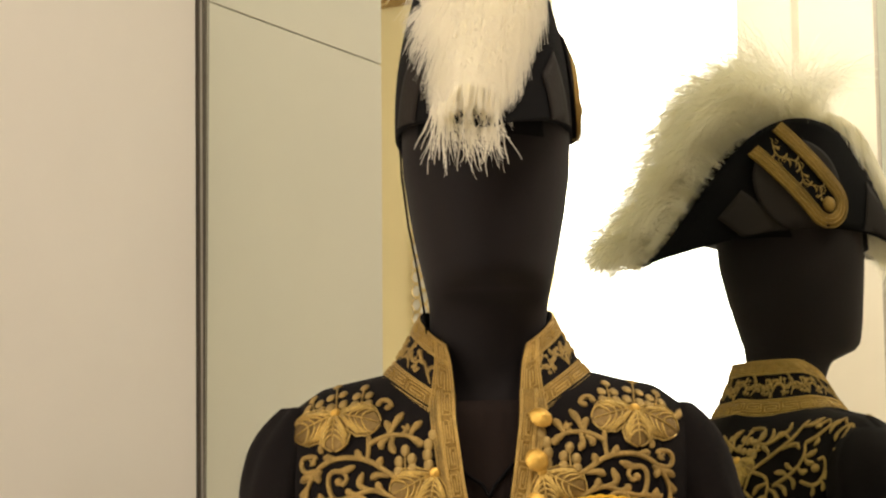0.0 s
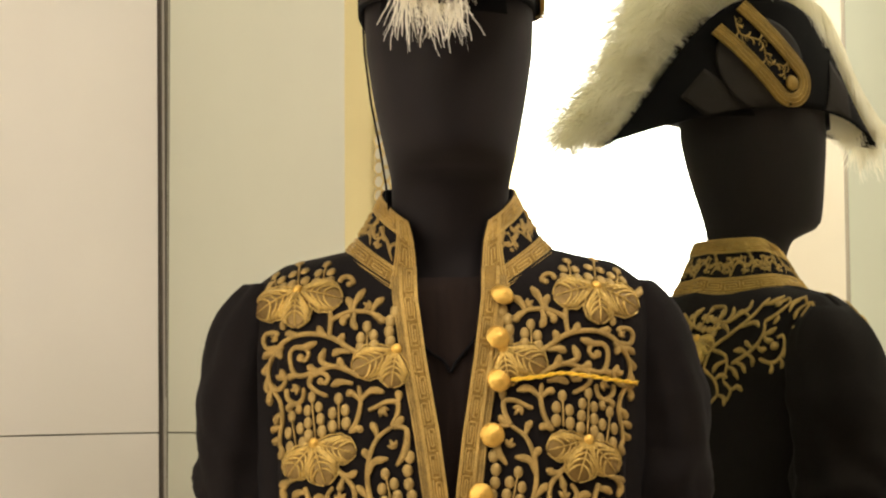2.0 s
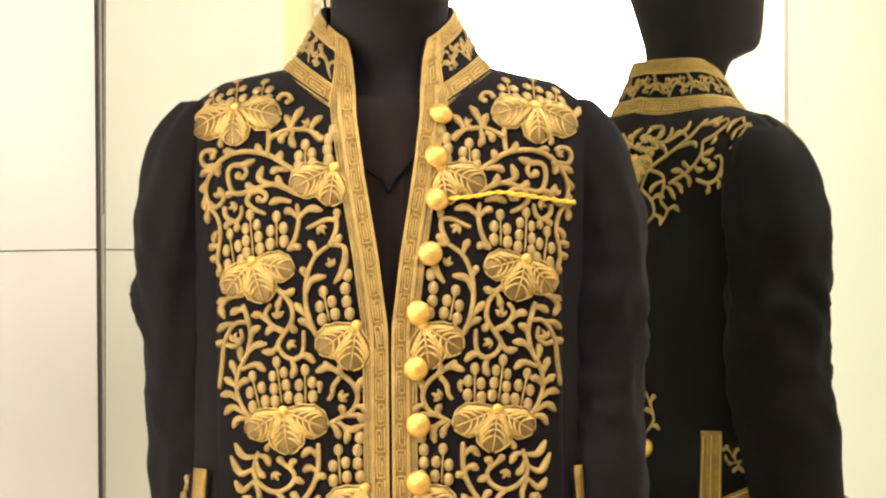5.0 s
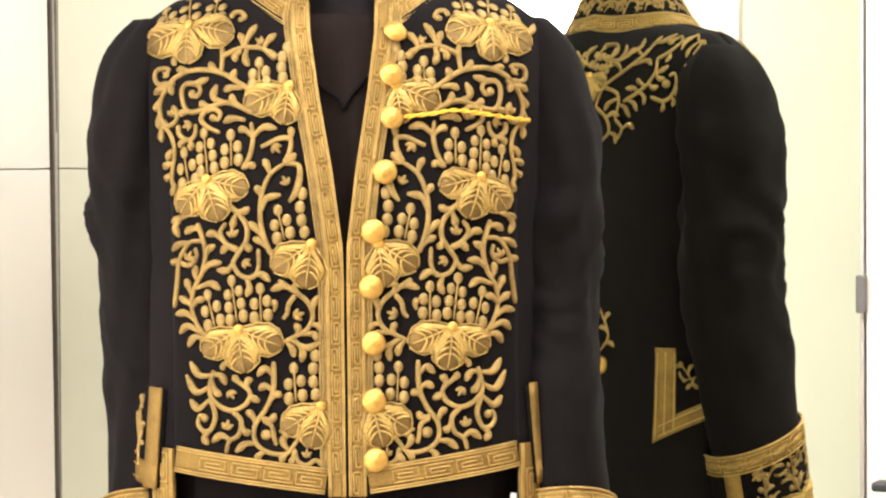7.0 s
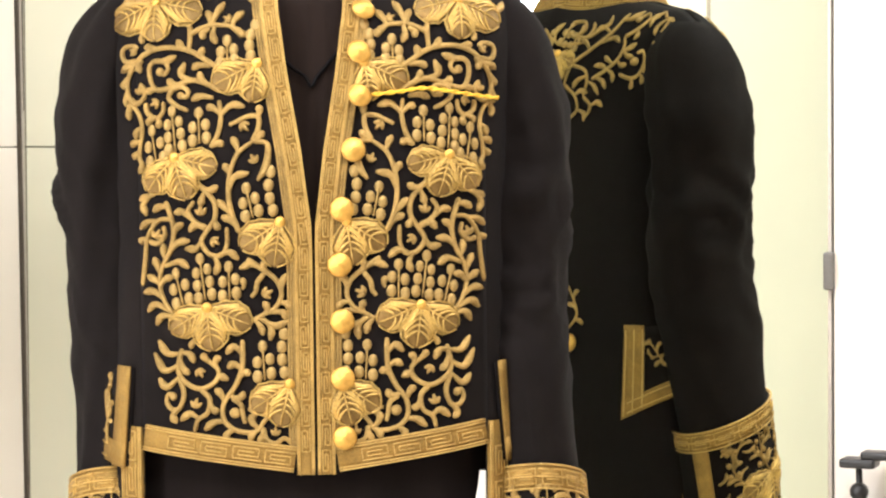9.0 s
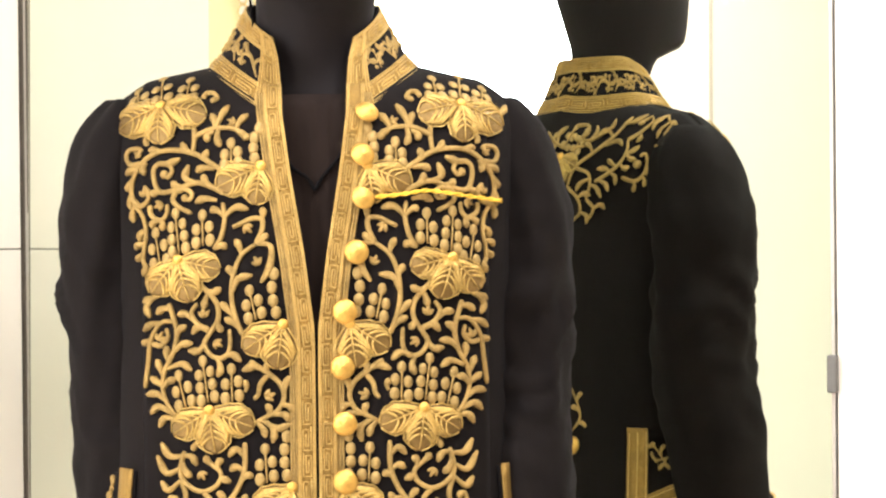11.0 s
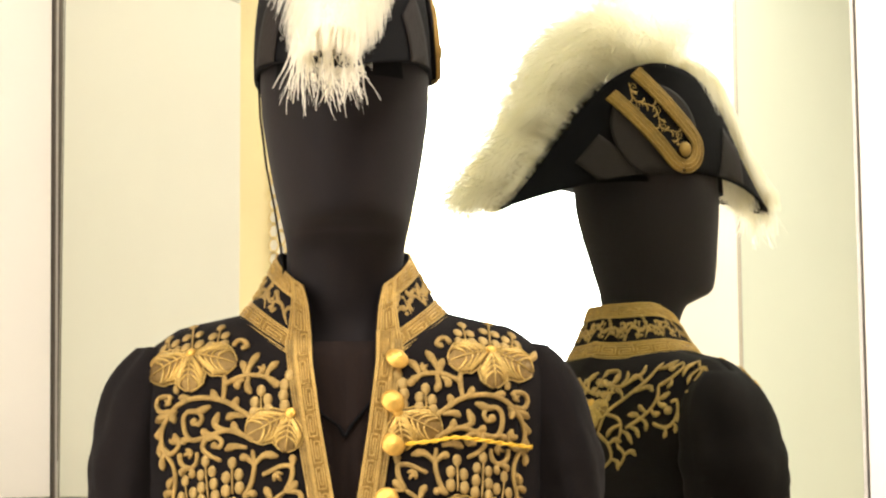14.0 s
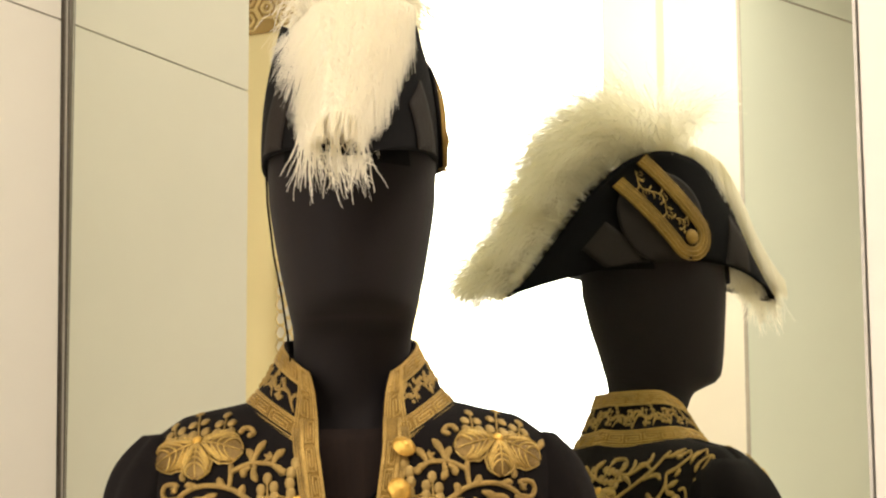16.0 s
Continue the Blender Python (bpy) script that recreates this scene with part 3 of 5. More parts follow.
def leaflet(soup, veins, cord, root, ang, length, width, surf, raised=0.0):
    """A padded leaf with a lobed outline, a midrib and raised ribs."""
    d, side = Vector((math.cos(ang), math.sin(ang))), Vector((-math.sin(ang), math.cos(ang)))
    root = Vector(root)

    def outline(t):
        return width * 0.5 * (max(0.0, math.sin(math.pi * t ** 1.30)) ** 0.60 if 0 < t < 1 else 0) * (1 + 0.045 * math.sin(t * 26))

    rows = []
    for i in range(13):
        t = min(0.998, max(0.002, i / 12))
        row = []
        for k in range(-4, 5):
            q = root + d * (length * t) + side * (outline(t) * k / 4)
            h = raised + 0.0010 + 0.0032 * (1 - (k / 4) ** 2) * math.sin(math.pi * min(1, t * 0.9 + 0.05)) + 0.0004 * (k % 2)
            row.append(surf(q.x, q.y, h if abs(k) < 4 else 0.0)[0])
        rows.append(row)
    soup.grid(rows)

    def vein(t, k):
        q = root + d * (length * t) + side * (outline(t) * k)
        return surf(q.x, q.y, raised + 0.0018 + 0.0032 * (1 - k * k) * math.sin(math.pi * min(1, t * 0.9 + 0.05)))[0]

    # a midrib and thick side ribs that sweep along the outline
    veins.tube([vein(0.04 + 0.9 * i / 9, 0) for i in range(10)], [0.0011 - 0.0005 * i / 9 for i in range(10)], 5)
    for sgn in (-1, 1):
        for j in range(5):
            t0 = 0.02 + 0.145 * j
            veins.tube([vein(min(0.95, t0 + (0.56 - 0.075 * j) * (i / 6) ** 1.15), sgn * (0.08 + 0.80 * (i / 6) ** 0.75)) for i in range(7)],
                       [0.0006 + 0.0009 * math.sin(math.pi * (i + 0.6) / 7.2) for i in range(7)], 5)
    for sgn in (-1, 1):
        cord.tube([vein(0.02 + 0.97 * i / 18, sgn * 1.0) for i in range(19)], 0.0008, 5)


def leaf_motif(centre, surf, parent, angles, length=0.046, width=0.036, sign=1):
    body, veins, cord = Soup(), Soup(), Soup()
    c = Vector((sign * centre[0], centre[1]))
    for a, k in sorted(angles, key=lambda q: abs(q[0] % 360 - 270), reverse=True):
        ang = radians(a if sign > 0 else 180 - a)
        low = abs((a % 360) - 270) < 30
        leaflet(body, veins, cord, c, ang, length * k * (0.88 if low else 0.91), width * k * (0.94 if low else 0.86), surf, 0.0012 if low else 0.0)
    ob = part("leaf_motif", body, LEAF_VEIN, parent, "padded gold three-lobed leaf motif")
    part("leaf_veining", veins, GOLD_LEAF, ob, "bright raised leaf ribs")
    part("leaf_edge", cord, GOLD_LEAF, ob, "gold purl edging")
    s = Soup()
    p, n = surf(c.x, c.y, 0.0035)
    s.dome(p, n, 0.0052, 0.0035, 4, 14)
    part("boss", s, BRASS, ob, "smooth gilt boss")


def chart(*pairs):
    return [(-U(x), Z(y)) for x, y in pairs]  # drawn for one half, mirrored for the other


def stem(soup, pts2, surf, r=0.0026):
    """A couched cord that keeps its width."""
    line = smooth_path(pts2, 6)
    n = len(line)
    soup.tube([surf(q.x, q.y, 0.0012)[0] for q in line], [r * (1.05 - 0.22 * i / (n - 1)) * (0.6 if i in (0, n - 1) else 1) for i in range(n)], 7, flat=0.5)


def sprout(soup, pts2, surf, r=0.0037):
    """A short side shoot that swells towards a blunt, slightly hooked tip."""
    line = smooth_path(pts2, 5)
    n = len(line)
    rad = []
    for i in range(n):
        k = i / (n - 1)
        rad.append(r * (0.52 + 0.56 * (k / 0.68) ** 1.3 if k < 0.68 else 1.08 - 0.72 * ((k - 0.68) / 0.32) ** 1.5))
    soup.tube([surf(q.x, q.y, 0.0012 + 0.0003 * i / n)[0] for i, q in enumerate(line)], rad, 7, flat=0.5)


FULL_LEAVES = ((chart((337, 40))[0], ((207, 1.12), (269, 0.90), (347, 1.08))), (chart((368, 310))[0], ((231, 1.0), (287, 1.02), (346, 0.98))),
               (chart((420, 574))[0], ((214, 1.02), (277, 1.05), (338, 1.08))))
HALF_LEAVES = ((chart((513, 147))[0], ((206, 1.12), (262, 0.92))), (chart((549, 423))[0], ((214, 1.08), (262, 1.08))), (chart((562, 711))[0], ((214, 1.06), (256, 1.05))))

# stems of the scrollwork, from the shoulder to the hem
YOKE_STEMS = (
    chart((455, 160), (425, 141), (400, 125), (370, 118), (340, 119), (314, 130), (299, 147), (288, 166), (285, 190), (292, 212), (306, 235), (311, 262), (307, 290), (305, 318)),
    chart((397, 80), (397, 102), (394, 126)), chart((302, 139), (284, 141), (276, 129), (280, 116), (296, 113), (305, 118)),
    chart((448, 194), (428, 183), (400, 175), (368, 185), (340, 191), (328, 177), (325, 152), (335, 140), (351, 142), (358, 153), (351, 164), (343, 159)),
    chart((290, 205), (301, 214), (313, 206), (316, 191), (307, 179)), chart((396, 96), (415, 86), (436, 80), (468, 82), (487, 95)))
UPPER_STEMS = (
    chart((366, 187), (359, 205), (371, 218), (392, 228)), chart((366, 190), (380, 186), (392, 193), (389, 204), (379, 202)), chart((411, 27), (418, 18), (430, 18), (437, 27), (430, 31)),
    chart((318, 213), (321, 231), (337, 240), (348, 229), (349, 212)), chart((430, 293), (443, 270), (449, 240), (446, 210)),
    chart((478, 442), (466, 410), (460, 375), (464, 335), (478, 303), (503, 283)), chart((503, 283), (513, 262), (514, 241), (496, 239), (476, 248), (463, 254)))
MIDDLE_STEMS = (
    chart((402, 352), (421, 368), (436, 390), (436, 416), (421, 440), (412, 458), (424, 478), (445, 482), (456, 464), (456, 432)),
    chart((421, 433), (400, 422), (390, 403), (400, 386)), chart((306, 538), (312, 492), (317, 452), (336, 421), (362, 418)),
    chart((350, 386), (358, 410), (364, 440), (357, 474), (341, 507), (338, 540), (348, 570), (366, 592)), chart((319, 458), (335, 461), (348, 447), (345, 430)),
    chart((490, 488), (515, 505), (540, 525), (550, 550), (540, 574), (520, 586), (499, 597)), chart((520, 514), (508, 530), (505, 546), (497, 556)))
LOWER_STEMS = (
    chart((374, 648), (367, 688), (383, 711), (408, 719), (433, 705), (437, 686), (423, 672), (408, 663)), chart((367, 698), (376, 728), (368, 754), (354, 757), (345, 744), (349, 730), (356, 734)),
    chart((406, 720), (421, 737), (417, 762), (400, 775), (394, 796)), chart((480, 632), (479, 680), (466, 715), (446, 745), (446, 775), (467, 793), (500, 796), (516, 777), (536, 754)),
    chart((514, 788), (519, 809), (535, 817), (551, 808), (563, 817)), chart((460, 736), (475, 746), (479, 766), (483, 781)))
# side shoots, each from its root to its tip
YOKE_SHOOTS = (chart((340, 119), (328, 117), (316, 116)), chart((397, 126), (381, 116), (375, 104)), chart((424, 142), (416, 130), (420, 117)), chart((432, 151), (412, 149), (400, 156)),
               chart((299, 147), (286, 150), (275, 158)), chart((312, 138), (306, 148), (309, 160)), chart((334, 141), (352, 140), (373, 132)), chart((402, 175), (381, 166), (387, 143)),
               chart((376, 182), (364, 179), (357, 172)), chart((428, 182), (416, 173), (412, 160)), chart((287, 166), (280, 178), (278, 188)), chart((436, 206), (414, 203), (398, 210)))
NECK_SHOOTS = (chart((433, 80), (432, 67), (426, 55)), chart((436, 78), (445, 58), (458, 41)), chart((470, 82), (478, 68), (492, 57)), chart((440, 82), (437, 98), (443, 112)),
               chart((432, 86), (421, 93), (418, 104)), chart((272, 60), (257, 51), (248, 38)), chart((338, 190), (328, 191), (320, 196)), chart((337, 240), (325, 244), (321, 254)),
               chart((337, 240), (341, 248), (338, 258)), chart((286, 188), (283, 204), (284, 220)), chart((292, 212), (287, 228), (289, 243)), chart((468, 82), (478, 88), (489, 95)))
UPPER_SHOOTS = (chart((447, 238), (468, 219), (491, 222)), chart((447, 234), (434, 223), (424, 226)), chart((434, 291), (444, 285), (453, 290)), chart((503, 283), (529, 288), (526, 327), (511, 351)),
                chart((503, 283), (515, 276), (523, 265)), chart((479, 303), (474, 287), (467, 275)), chart((464, 340), (458, 331), (453, 321)), chart((462, 366), (472, 344), (497, 338)),
                chart((467, 412), (453, 397), (441, 384)), chart((474, 432), (461, 419), (447, 413)), chart((513, 243), (516, 230), (514, 219)), chart((311, 256), (302, 263), (299, 277)))
OUTER_SHOOTS = (chart((308, 282), (298, 283), (291, 291)), chart((307, 298), (299, 305), (294, 312)), chart((306, 312), (310, 325), (305, 338)), chart((356, 397), (340, 396), (328, 405)),
                chart((332, 374), (316, 379), (304, 385)), chart((322, 378), (311, 393), (317, 412)), chart((321, 362), (315, 354), (316, 345)), chart((336, 421), (318, 424), (304, 436)),
                chart((414, 364), (430, 366), (442, 359)), chart((420, 368), (414, 383), (412, 396)), chart((398, 420), (380, 405), (365, 407)), chart((318, 452), (308, 456), (303, 462)))
COLUMN_SHOOTS = (chart((362, 452), (368, 434), (381, 425)), chart((357, 474), (372, 459), (392, 456)), chart((350, 492), (345, 477), (346, 461)), chart((346, 502), (372, 493), (389, 504)),
                 chart((339, 517), (333, 500), (327, 486)), chart((338, 534), (328, 526), (315, 518)), chart((339, 536), (348, 524), (361, 521)), chart((345, 561), (326, 547), (308, 550)),
                 chart((354, 582), (330, 570), (315, 584)), chart((362, 592), (341, 590), (330, 607)))
CENTRE_SHOOTS = (chart((412, 456), (402, 470), (383, 469)), chart((440, 482), (460, 476), (476, 489)), chart((434, 482), (440, 500), (434, 516)), chart((420, 436), (402, 428), (391, 440)),
                 chart((434, 418), (438, 428), (444, 436)), chart((512, 503), (496, 498), (477, 505)), chart((526, 513), (519, 502), (525, 489)), chart((549, 550), (551, 532), (559, 515)),
                 chart((546, 566), (559, 568), (566, 579)), chart((528, 583), (552, 583), (556, 596)), chart((521, 586), (524, 575), (518, 564)), chart((508, 592), (538, 607), (561, 599)))
LOW_SHOOTS = (chart((503, 597), (513, 609), (517, 624)), chart((518, 594), (531, 612), (529, 633)), chart((372, 657), (348, 657), (333, 634)), chart((368, 677), (343, 688), (325, 657)),
              chart((367, 700), (346, 718), (332, 702)), chart((374, 655), (388, 658), (396, 673)), chart((371, 668), (377, 685), (387, 693)), chart((367, 755), (356, 769), (363, 781)),
              chart((421, 742), (428, 757), (438, 757)), chart((402, 773), (386, 764), (369, 777)), chart((479, 657), (465, 644), (451, 657)), chart((478, 684), (465, 675), (453, 682)))
HEM_SHOOTS = (chart((471, 702), (483, 690), (494, 693)), chart((447, 743), (440, 727), (430, 720)), chart((456, 732), (474, 735), (482, 724)), chart((447, 777), (428, 779), (411, 793)),
              chart((463, 792), (452, 799), (447, 809)), chart((506, 792), (496, 800), (490, 812)), chart((515, 789), (513, 804), (505, 816)), chart((504, 790), (495, 778), (493, 764)),
              chart((430, 706), (440, 697), (455, 702)), chart((433, 682), (433, 668), (442, 662)), chart((424, 672), (414, 664), (409, 656)))
BUDS = ((297, 123, 13, 150), (308, 191, 14, 90), (463, 70, 14, 150), (335, 214, 15, 200), (489, 256, 16, 310), (505, 314, 15, 120), (412, 403, 16, 100), (335, 446, 16, 70),
        (435, 457, 15, 330), (524, 549, 17, 20), (405, 690, 15, 300), (397, 746, 16, 80), (536, 796, 14, 90))
BALLS = ((487, 95, 8), (343, 159, 8), (379, 201, 7), (430, 30, 7), (356, 734, 8), (465, 762, 10), (420, 99, 6))
SPRIGS = ((336, 322, 327, 262, 2), (369, 300, 363, 228, 3), (411, 286, 410, 232, 2), (378, 572, 365, 514, 2), (417, 562, 408, 488, 3), (459, 560, 458, 502, 2),
          (461, 148, 461, 106, 2), (502, 416, 491, 364, 2), (518, 704, 515, 644, 2), (296, 40, 291, 8, 2), (336, 30, 334, -14, 2), (380, 28, 386, -10, 2))
EDGE_BERRIES = ((511, 80), (502, 97), (500, 115), (502, 133), (534, 336), (530, 359), (532, 382), (537, 403), (549, 645), (549, 668), (553, 691), (553, 622))
for sign in (-1, 1):
    def here(x, z, h=0.0, sg=sign):
        x = x * (1 - 0.035 * min(1.0, max(0.0, (z - 1.34) / 0.13))) if sg > 0 else x
        return front_at(sg * x, z, h)

    for group in (YOKE_STEMS, UPPER_STEMS, MIDDLE_STEMS, LOWER_STEMS):
        for v in group:
            s = Soup()
            stem(s, v, here)
            part("vine_scroll", s, GOLD, coat)
    for group in (YOKE_SHOOTS, NECK_SHOOTS, UPPER_SHOOTS, OUTER_SHOOTS, COLUMN_SHOOTS, CENTRE_SHOOTS, LOW_SHOOTS, HEM_SHOOTS):
        for v in group:
            s = Soup()
            sprout(s, v, here)
            part("vine_sprout", s, GOLD, coat)
    taken = [q for group in (YOKE_STEMS, UPPER_STEMS, MIDDLE_STEMS, LOWER_STEMS) for v in group for q, _ in along(smooth_path(v, 6), 0.005)]
    taken += [q for group in (YOKE_SHOOTS, NECK_SHOOTS, UPPER_SHOOTS, OUTER_SHOOTS, COLUMN_SHOOTS, CENTRE_SHOOTS, LOW_SHOOTS, HEM_SHOOTS) for v in group for q, _ in along(smooth_path(v, 5), 0.004)]
    taken += [Vector((-U(b[0]), Z(b[1]))) for b in BUDS + BALLS + EDGE_BERRIES]
    taken += [Vector((-U(x0 + (x1 - x0) * k + dx), Z(y0 + (y1 - y0) * k))) for x0, y0, x1, y1, _ in SPRIGS for k in (0, 0.33, 0.67, 1) for dx in (-9, 9)]
    taken += [Vector(c0) + 0.042 * k * m * Vector((-math.cos(radians(a0 + da)), math.sin(radians(a0 + da)))) for c0, an in FULL_LEAVES + HALF_LEAVES for a0, m in an for k in (0, 0.35, 0.65, 0.95) for da in (-14, 14)]

    def free(q):
        edge = 0.150 + 0.30 * max(0, q.y - 1.37) - 0.022 * max(0, (1.25 - q.y) / 0.18)
        return q.y < min(neckline(q.x) - 0.018, shoulder(q.x) - 0.006) and q.x < edge and q.x > lerp_table(OPENING, q.y) + 0.030 and q.y > hem(q.x) + 0.034

    fill(here, free, taken, 2600, coat, 0.0092, 0.0085, 0.0026, 21, (0.03, 0.19, 1.05, 1.51))
    for x, y, r, turn in BUDS:
        s = Soup()
        a = radians(turn)
        way = Vector((-math.cos(a), math.sin(a)))
        blossom(s, (-U(x) - way.x * 0.45 * r / PX, Z(y) - way.y * 0.45 * r / PX), r / PX, here, math.atan2(way.y, way.x))
        part("bud", s, GOLD, coat)
    for x, y, r in BALLS:
        s = Soup()
        p, nn = here(-U(x), Z(y), 0.0004)
        s.dome(p, nn, r / PX, 0.0026, 3, 12)
        part("curl_knob", s, GOLD, coat)
    for x0, y0, x1, y1, pairs in SPRIGS:
        sprig_part((-U(x0), Z(y0)), (-U(x1), Z(y1)), here, coat, pairs, 0.0050)
    for x, y in EDGE_BERRIES:
        berry(coat, *here(-U(x), Z(y), 0.0004), 0.0050)
    for c, angles in FULL_LEAVES + HALF_LEAVES:
        # angles are drawn for the half with negative x
        leaf_motif(c, lambda x, z, h=0.0, sg=sign: here(abs(x), z, h) if x * sg > 0 else front_at(x, z, h), coat, tuple((180 - a, k) for a, k in angles), 0.045, 0.034, sign)

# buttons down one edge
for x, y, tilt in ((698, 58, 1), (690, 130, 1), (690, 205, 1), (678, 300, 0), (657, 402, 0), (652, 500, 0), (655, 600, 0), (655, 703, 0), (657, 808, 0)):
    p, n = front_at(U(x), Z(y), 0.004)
    n = (n + Vector((0.22, 0, 0.25)) * tilt + Vector((0.05, 0, 0.02))).normalized()
    s = Soup()
    a = Vector((0, 0, 1)).cross(n).normalized()
    b = n.cross(a)
    prof = ((0.0025, -0.003), (0.0085, -0.001), (0.0112, 0.0012), (0.0115, 0.0022), (0.0102, 0.0038), (0.0085, 0.0050), (0.0065, 0.0062), (0.0048, 0.0066), (0.0038, 0.0074), (0.0018, 0.0080), (0.0003, 0.0080))
    s.grid([[p + n * h + r * (math.cos(2 * math.pi * k / 28) * a + math.sin(2 * math.pi * k / 28) * b) * (1 + (0.012 * math.sin(k * 2.2) if r > 0.005 else 0))
             for k in range(28)] for r, h in prof], close_u=True, caps=True)
    part("button", s, BRASS, coat, "domed gilt button with a chased crest")

# ---- standing collar ----
s = Soup()
s.grid([[collar_at(-1 + 2 * i / 60, j / 10)[0] for j in range(11)] for i in range(61)])
collar = part("collar", s, WOOL, coat, "black standing collar edged in gold")
mod = collar.modifiers.new("cloth", "SOLIDIFY")
mod.thickness, mod.offset = 0.003, 0
# bands: param space scaled so that one unit is about a metre
CS, VS = 0.23, 0.075


def collar_metric(x, y, h=0.0):
    return collar_at(max(-1, min(1, x / CS)), max(-0.03, min(1.03, y / VS)), h)


top = [Vector((-CS + 2 * CS * i / 80, VS)) for i in range(81)]
key_band(top, 0.020, collar_metric, coat, step=0.024)
foot = [Vector((-CS + 2 * CS * i / 80, 0.021)) for i in range(81)]
key_band(foot, 0.023, collar_metric, coat, step=0.024)
for sign in (-1, 1):
    # front edge of the collar joins the coat's edge band
    path = []
    for i in range(25):
        t = i / 24
        a, _ = collar_at(sign * 1.0, t)
        path.append(a)
    base, cords = Soup(), Soup()

    def edge_surf(x, y, h=0.0, sg=sign):
        q, n = collar_at(sg * (1 - max(0, x) / CS), y / 0.069, h)
        return q, n

    rows = [[edge_surf(k * 0.0225, v * 0.069, 0.0026 + 0.0008 * (0 < k < 1))[0] for k in (0, 0.1, 0.5, 0.9, 1)] for v in [i / 20 for i in range(21)]]
    base.grid(rows)
    b = part("braid_band", base, GOLD_BRAID, coat, "gold braid band with a raised key pattern")
    for k in (0.04, 0.16, 0.84, 0.96):
        cords.tube([edge_surf(k * 0.0225, i / 20 * 0.069, 0.0036)[0] for i in range(21)], 0.0008, 5)
    for j in range(3):
        shape = ((0.02, 0.27), (0.94, 0.27), (0.94, 0.73), (0.14, 0.73), (0.14, 0.42), (0.78, 0.42), (0.78, 0.58), (0.30, 0.58))
        cords.tube([edge_surf(bb * 0.0225, (j + aa) * 0.023, 0.0038)[0] for aa, bb in shape], 0.00075, 4)
    part("key_cord", cords, GOLD_KEY, b, "bright gold raised key cord")
sprays = Soup()
for k in range(13):
    x = -0.186 + 0.031 * k
    rng = random.Random(k)
    vine(sprays, [(x - 0.018, 0.025), (x - 0.006, 0.042), (x + 0.010, 0.034), (x + 0.020, 0.046)], collar_metric, 0.0022, True, k, 0.0075, 0.0105)
    sprig(sprays, (x + 0.004, 0.026), (x + 0.008, 0.047), collar_metric, 2, 0.0032)
part("collar_embroidery", sprays, GOLD, coat, "gold embroidered collar sprays")

# ---- back of the coat ----
stems = Soup()


def nape_chart(*pairs):
    """Drawn on the back of one shoulder, mirrored for the other."""
    across = ((885, -0.08), (920, -0.04), (954, 0.0), (991, 0.04), (1031, 0.08), (1077, 0.12), (1133, 0.155), (1170, 0.168), (1240, 0.178))
    return [(lerp_table(across, x), 1.42 - (y - 297) / 1380.0) for x, y in pairs]


BACK_STEMS = (
    nape_chart((1079, 203), (1073, 234), (1050, 262), (1022, 286), (1012, 318)), nape_chart((1060, 312), (1086, 296), (1105, 280), (1111, 260), (1104, 243)),
    nape_chart((1112, 305), (1136, 312), (1160, 304), (1168, 285), (1158, 268), (1143, 271)), nape_chart((1104, 243), (1120, 231), (1128, 215), (1119, 205), (1108, 212)),
    nape_chart((1150, 202), (1175, 214), (1200, 214), (1236, 222)), nape_chart((1000, 214), (1018, 214), (1026, 227), (1015, 239), (1004, 232)),
    nape_chart((1015, 239), (1036, 241), (1052, 231)), nape_chart((960, 222), (978, 240), (1000, 252), (1030, 250)), nape_chart((1022, 286), (1046, 296), (1052, 316), (1046, 340)))
BACK_SHOOTS = (
    nape_chart((1072, 236), (1056, 225), (1045, 233)), nape_chart((1078, 214), (1094, 211), (1104, 200)), nape_chart((1064, 251), (1084, 244), (1098, 252)), nape_chart((1048, 263), (1040, 251), (1029, 246)),
    nape_chart((1110, 264), (1121, 263), (1132, 254)), nape_chart((1104, 281), (1113, 290), (1124, 288)), nape_chart((1098, 288), (1086, 281), (1077, 275)), nape_chart((1136, 312), (1139, 321), (1134, 330)),
    nape_chart((1119, 231), (1126, 238), (1124, 248)), nape_chart((1175, 214), (1165, 228), (1171, 241)), nape_chart((1194, 214), (1206, 231), (1213, 246)))
BACK_LOW = (nape_chart((1012, 318), (1030, 338), (1034, 362), (1018, 380)), nape_chart((1046, 340), (1058, 356), (1050, 374)), nape_chart((990, 300), (1000, 330), (996, 362), (1006, 390)))
BACK_LOW_TIPS = (
    nape_chart((1030, 338), (1042, 330), (1054, 334)), nape_chart((1034, 362), (1046, 368), (1046, 382)), nape_chart((1058, 356), (1070, 350), (1078, 358)), nape_chart((998, 345), (1010, 350), (1018, 346)),
    nape_chart((1052, 316), (1064, 322), (1072, 338)), nape_chart((997, 370), (986, 380), (986, 394)), nape_chart((1111, 262), (1120, 274), (1134, 276)), nape_chart((1086, 296), (1076, 290), (1062, 290)))
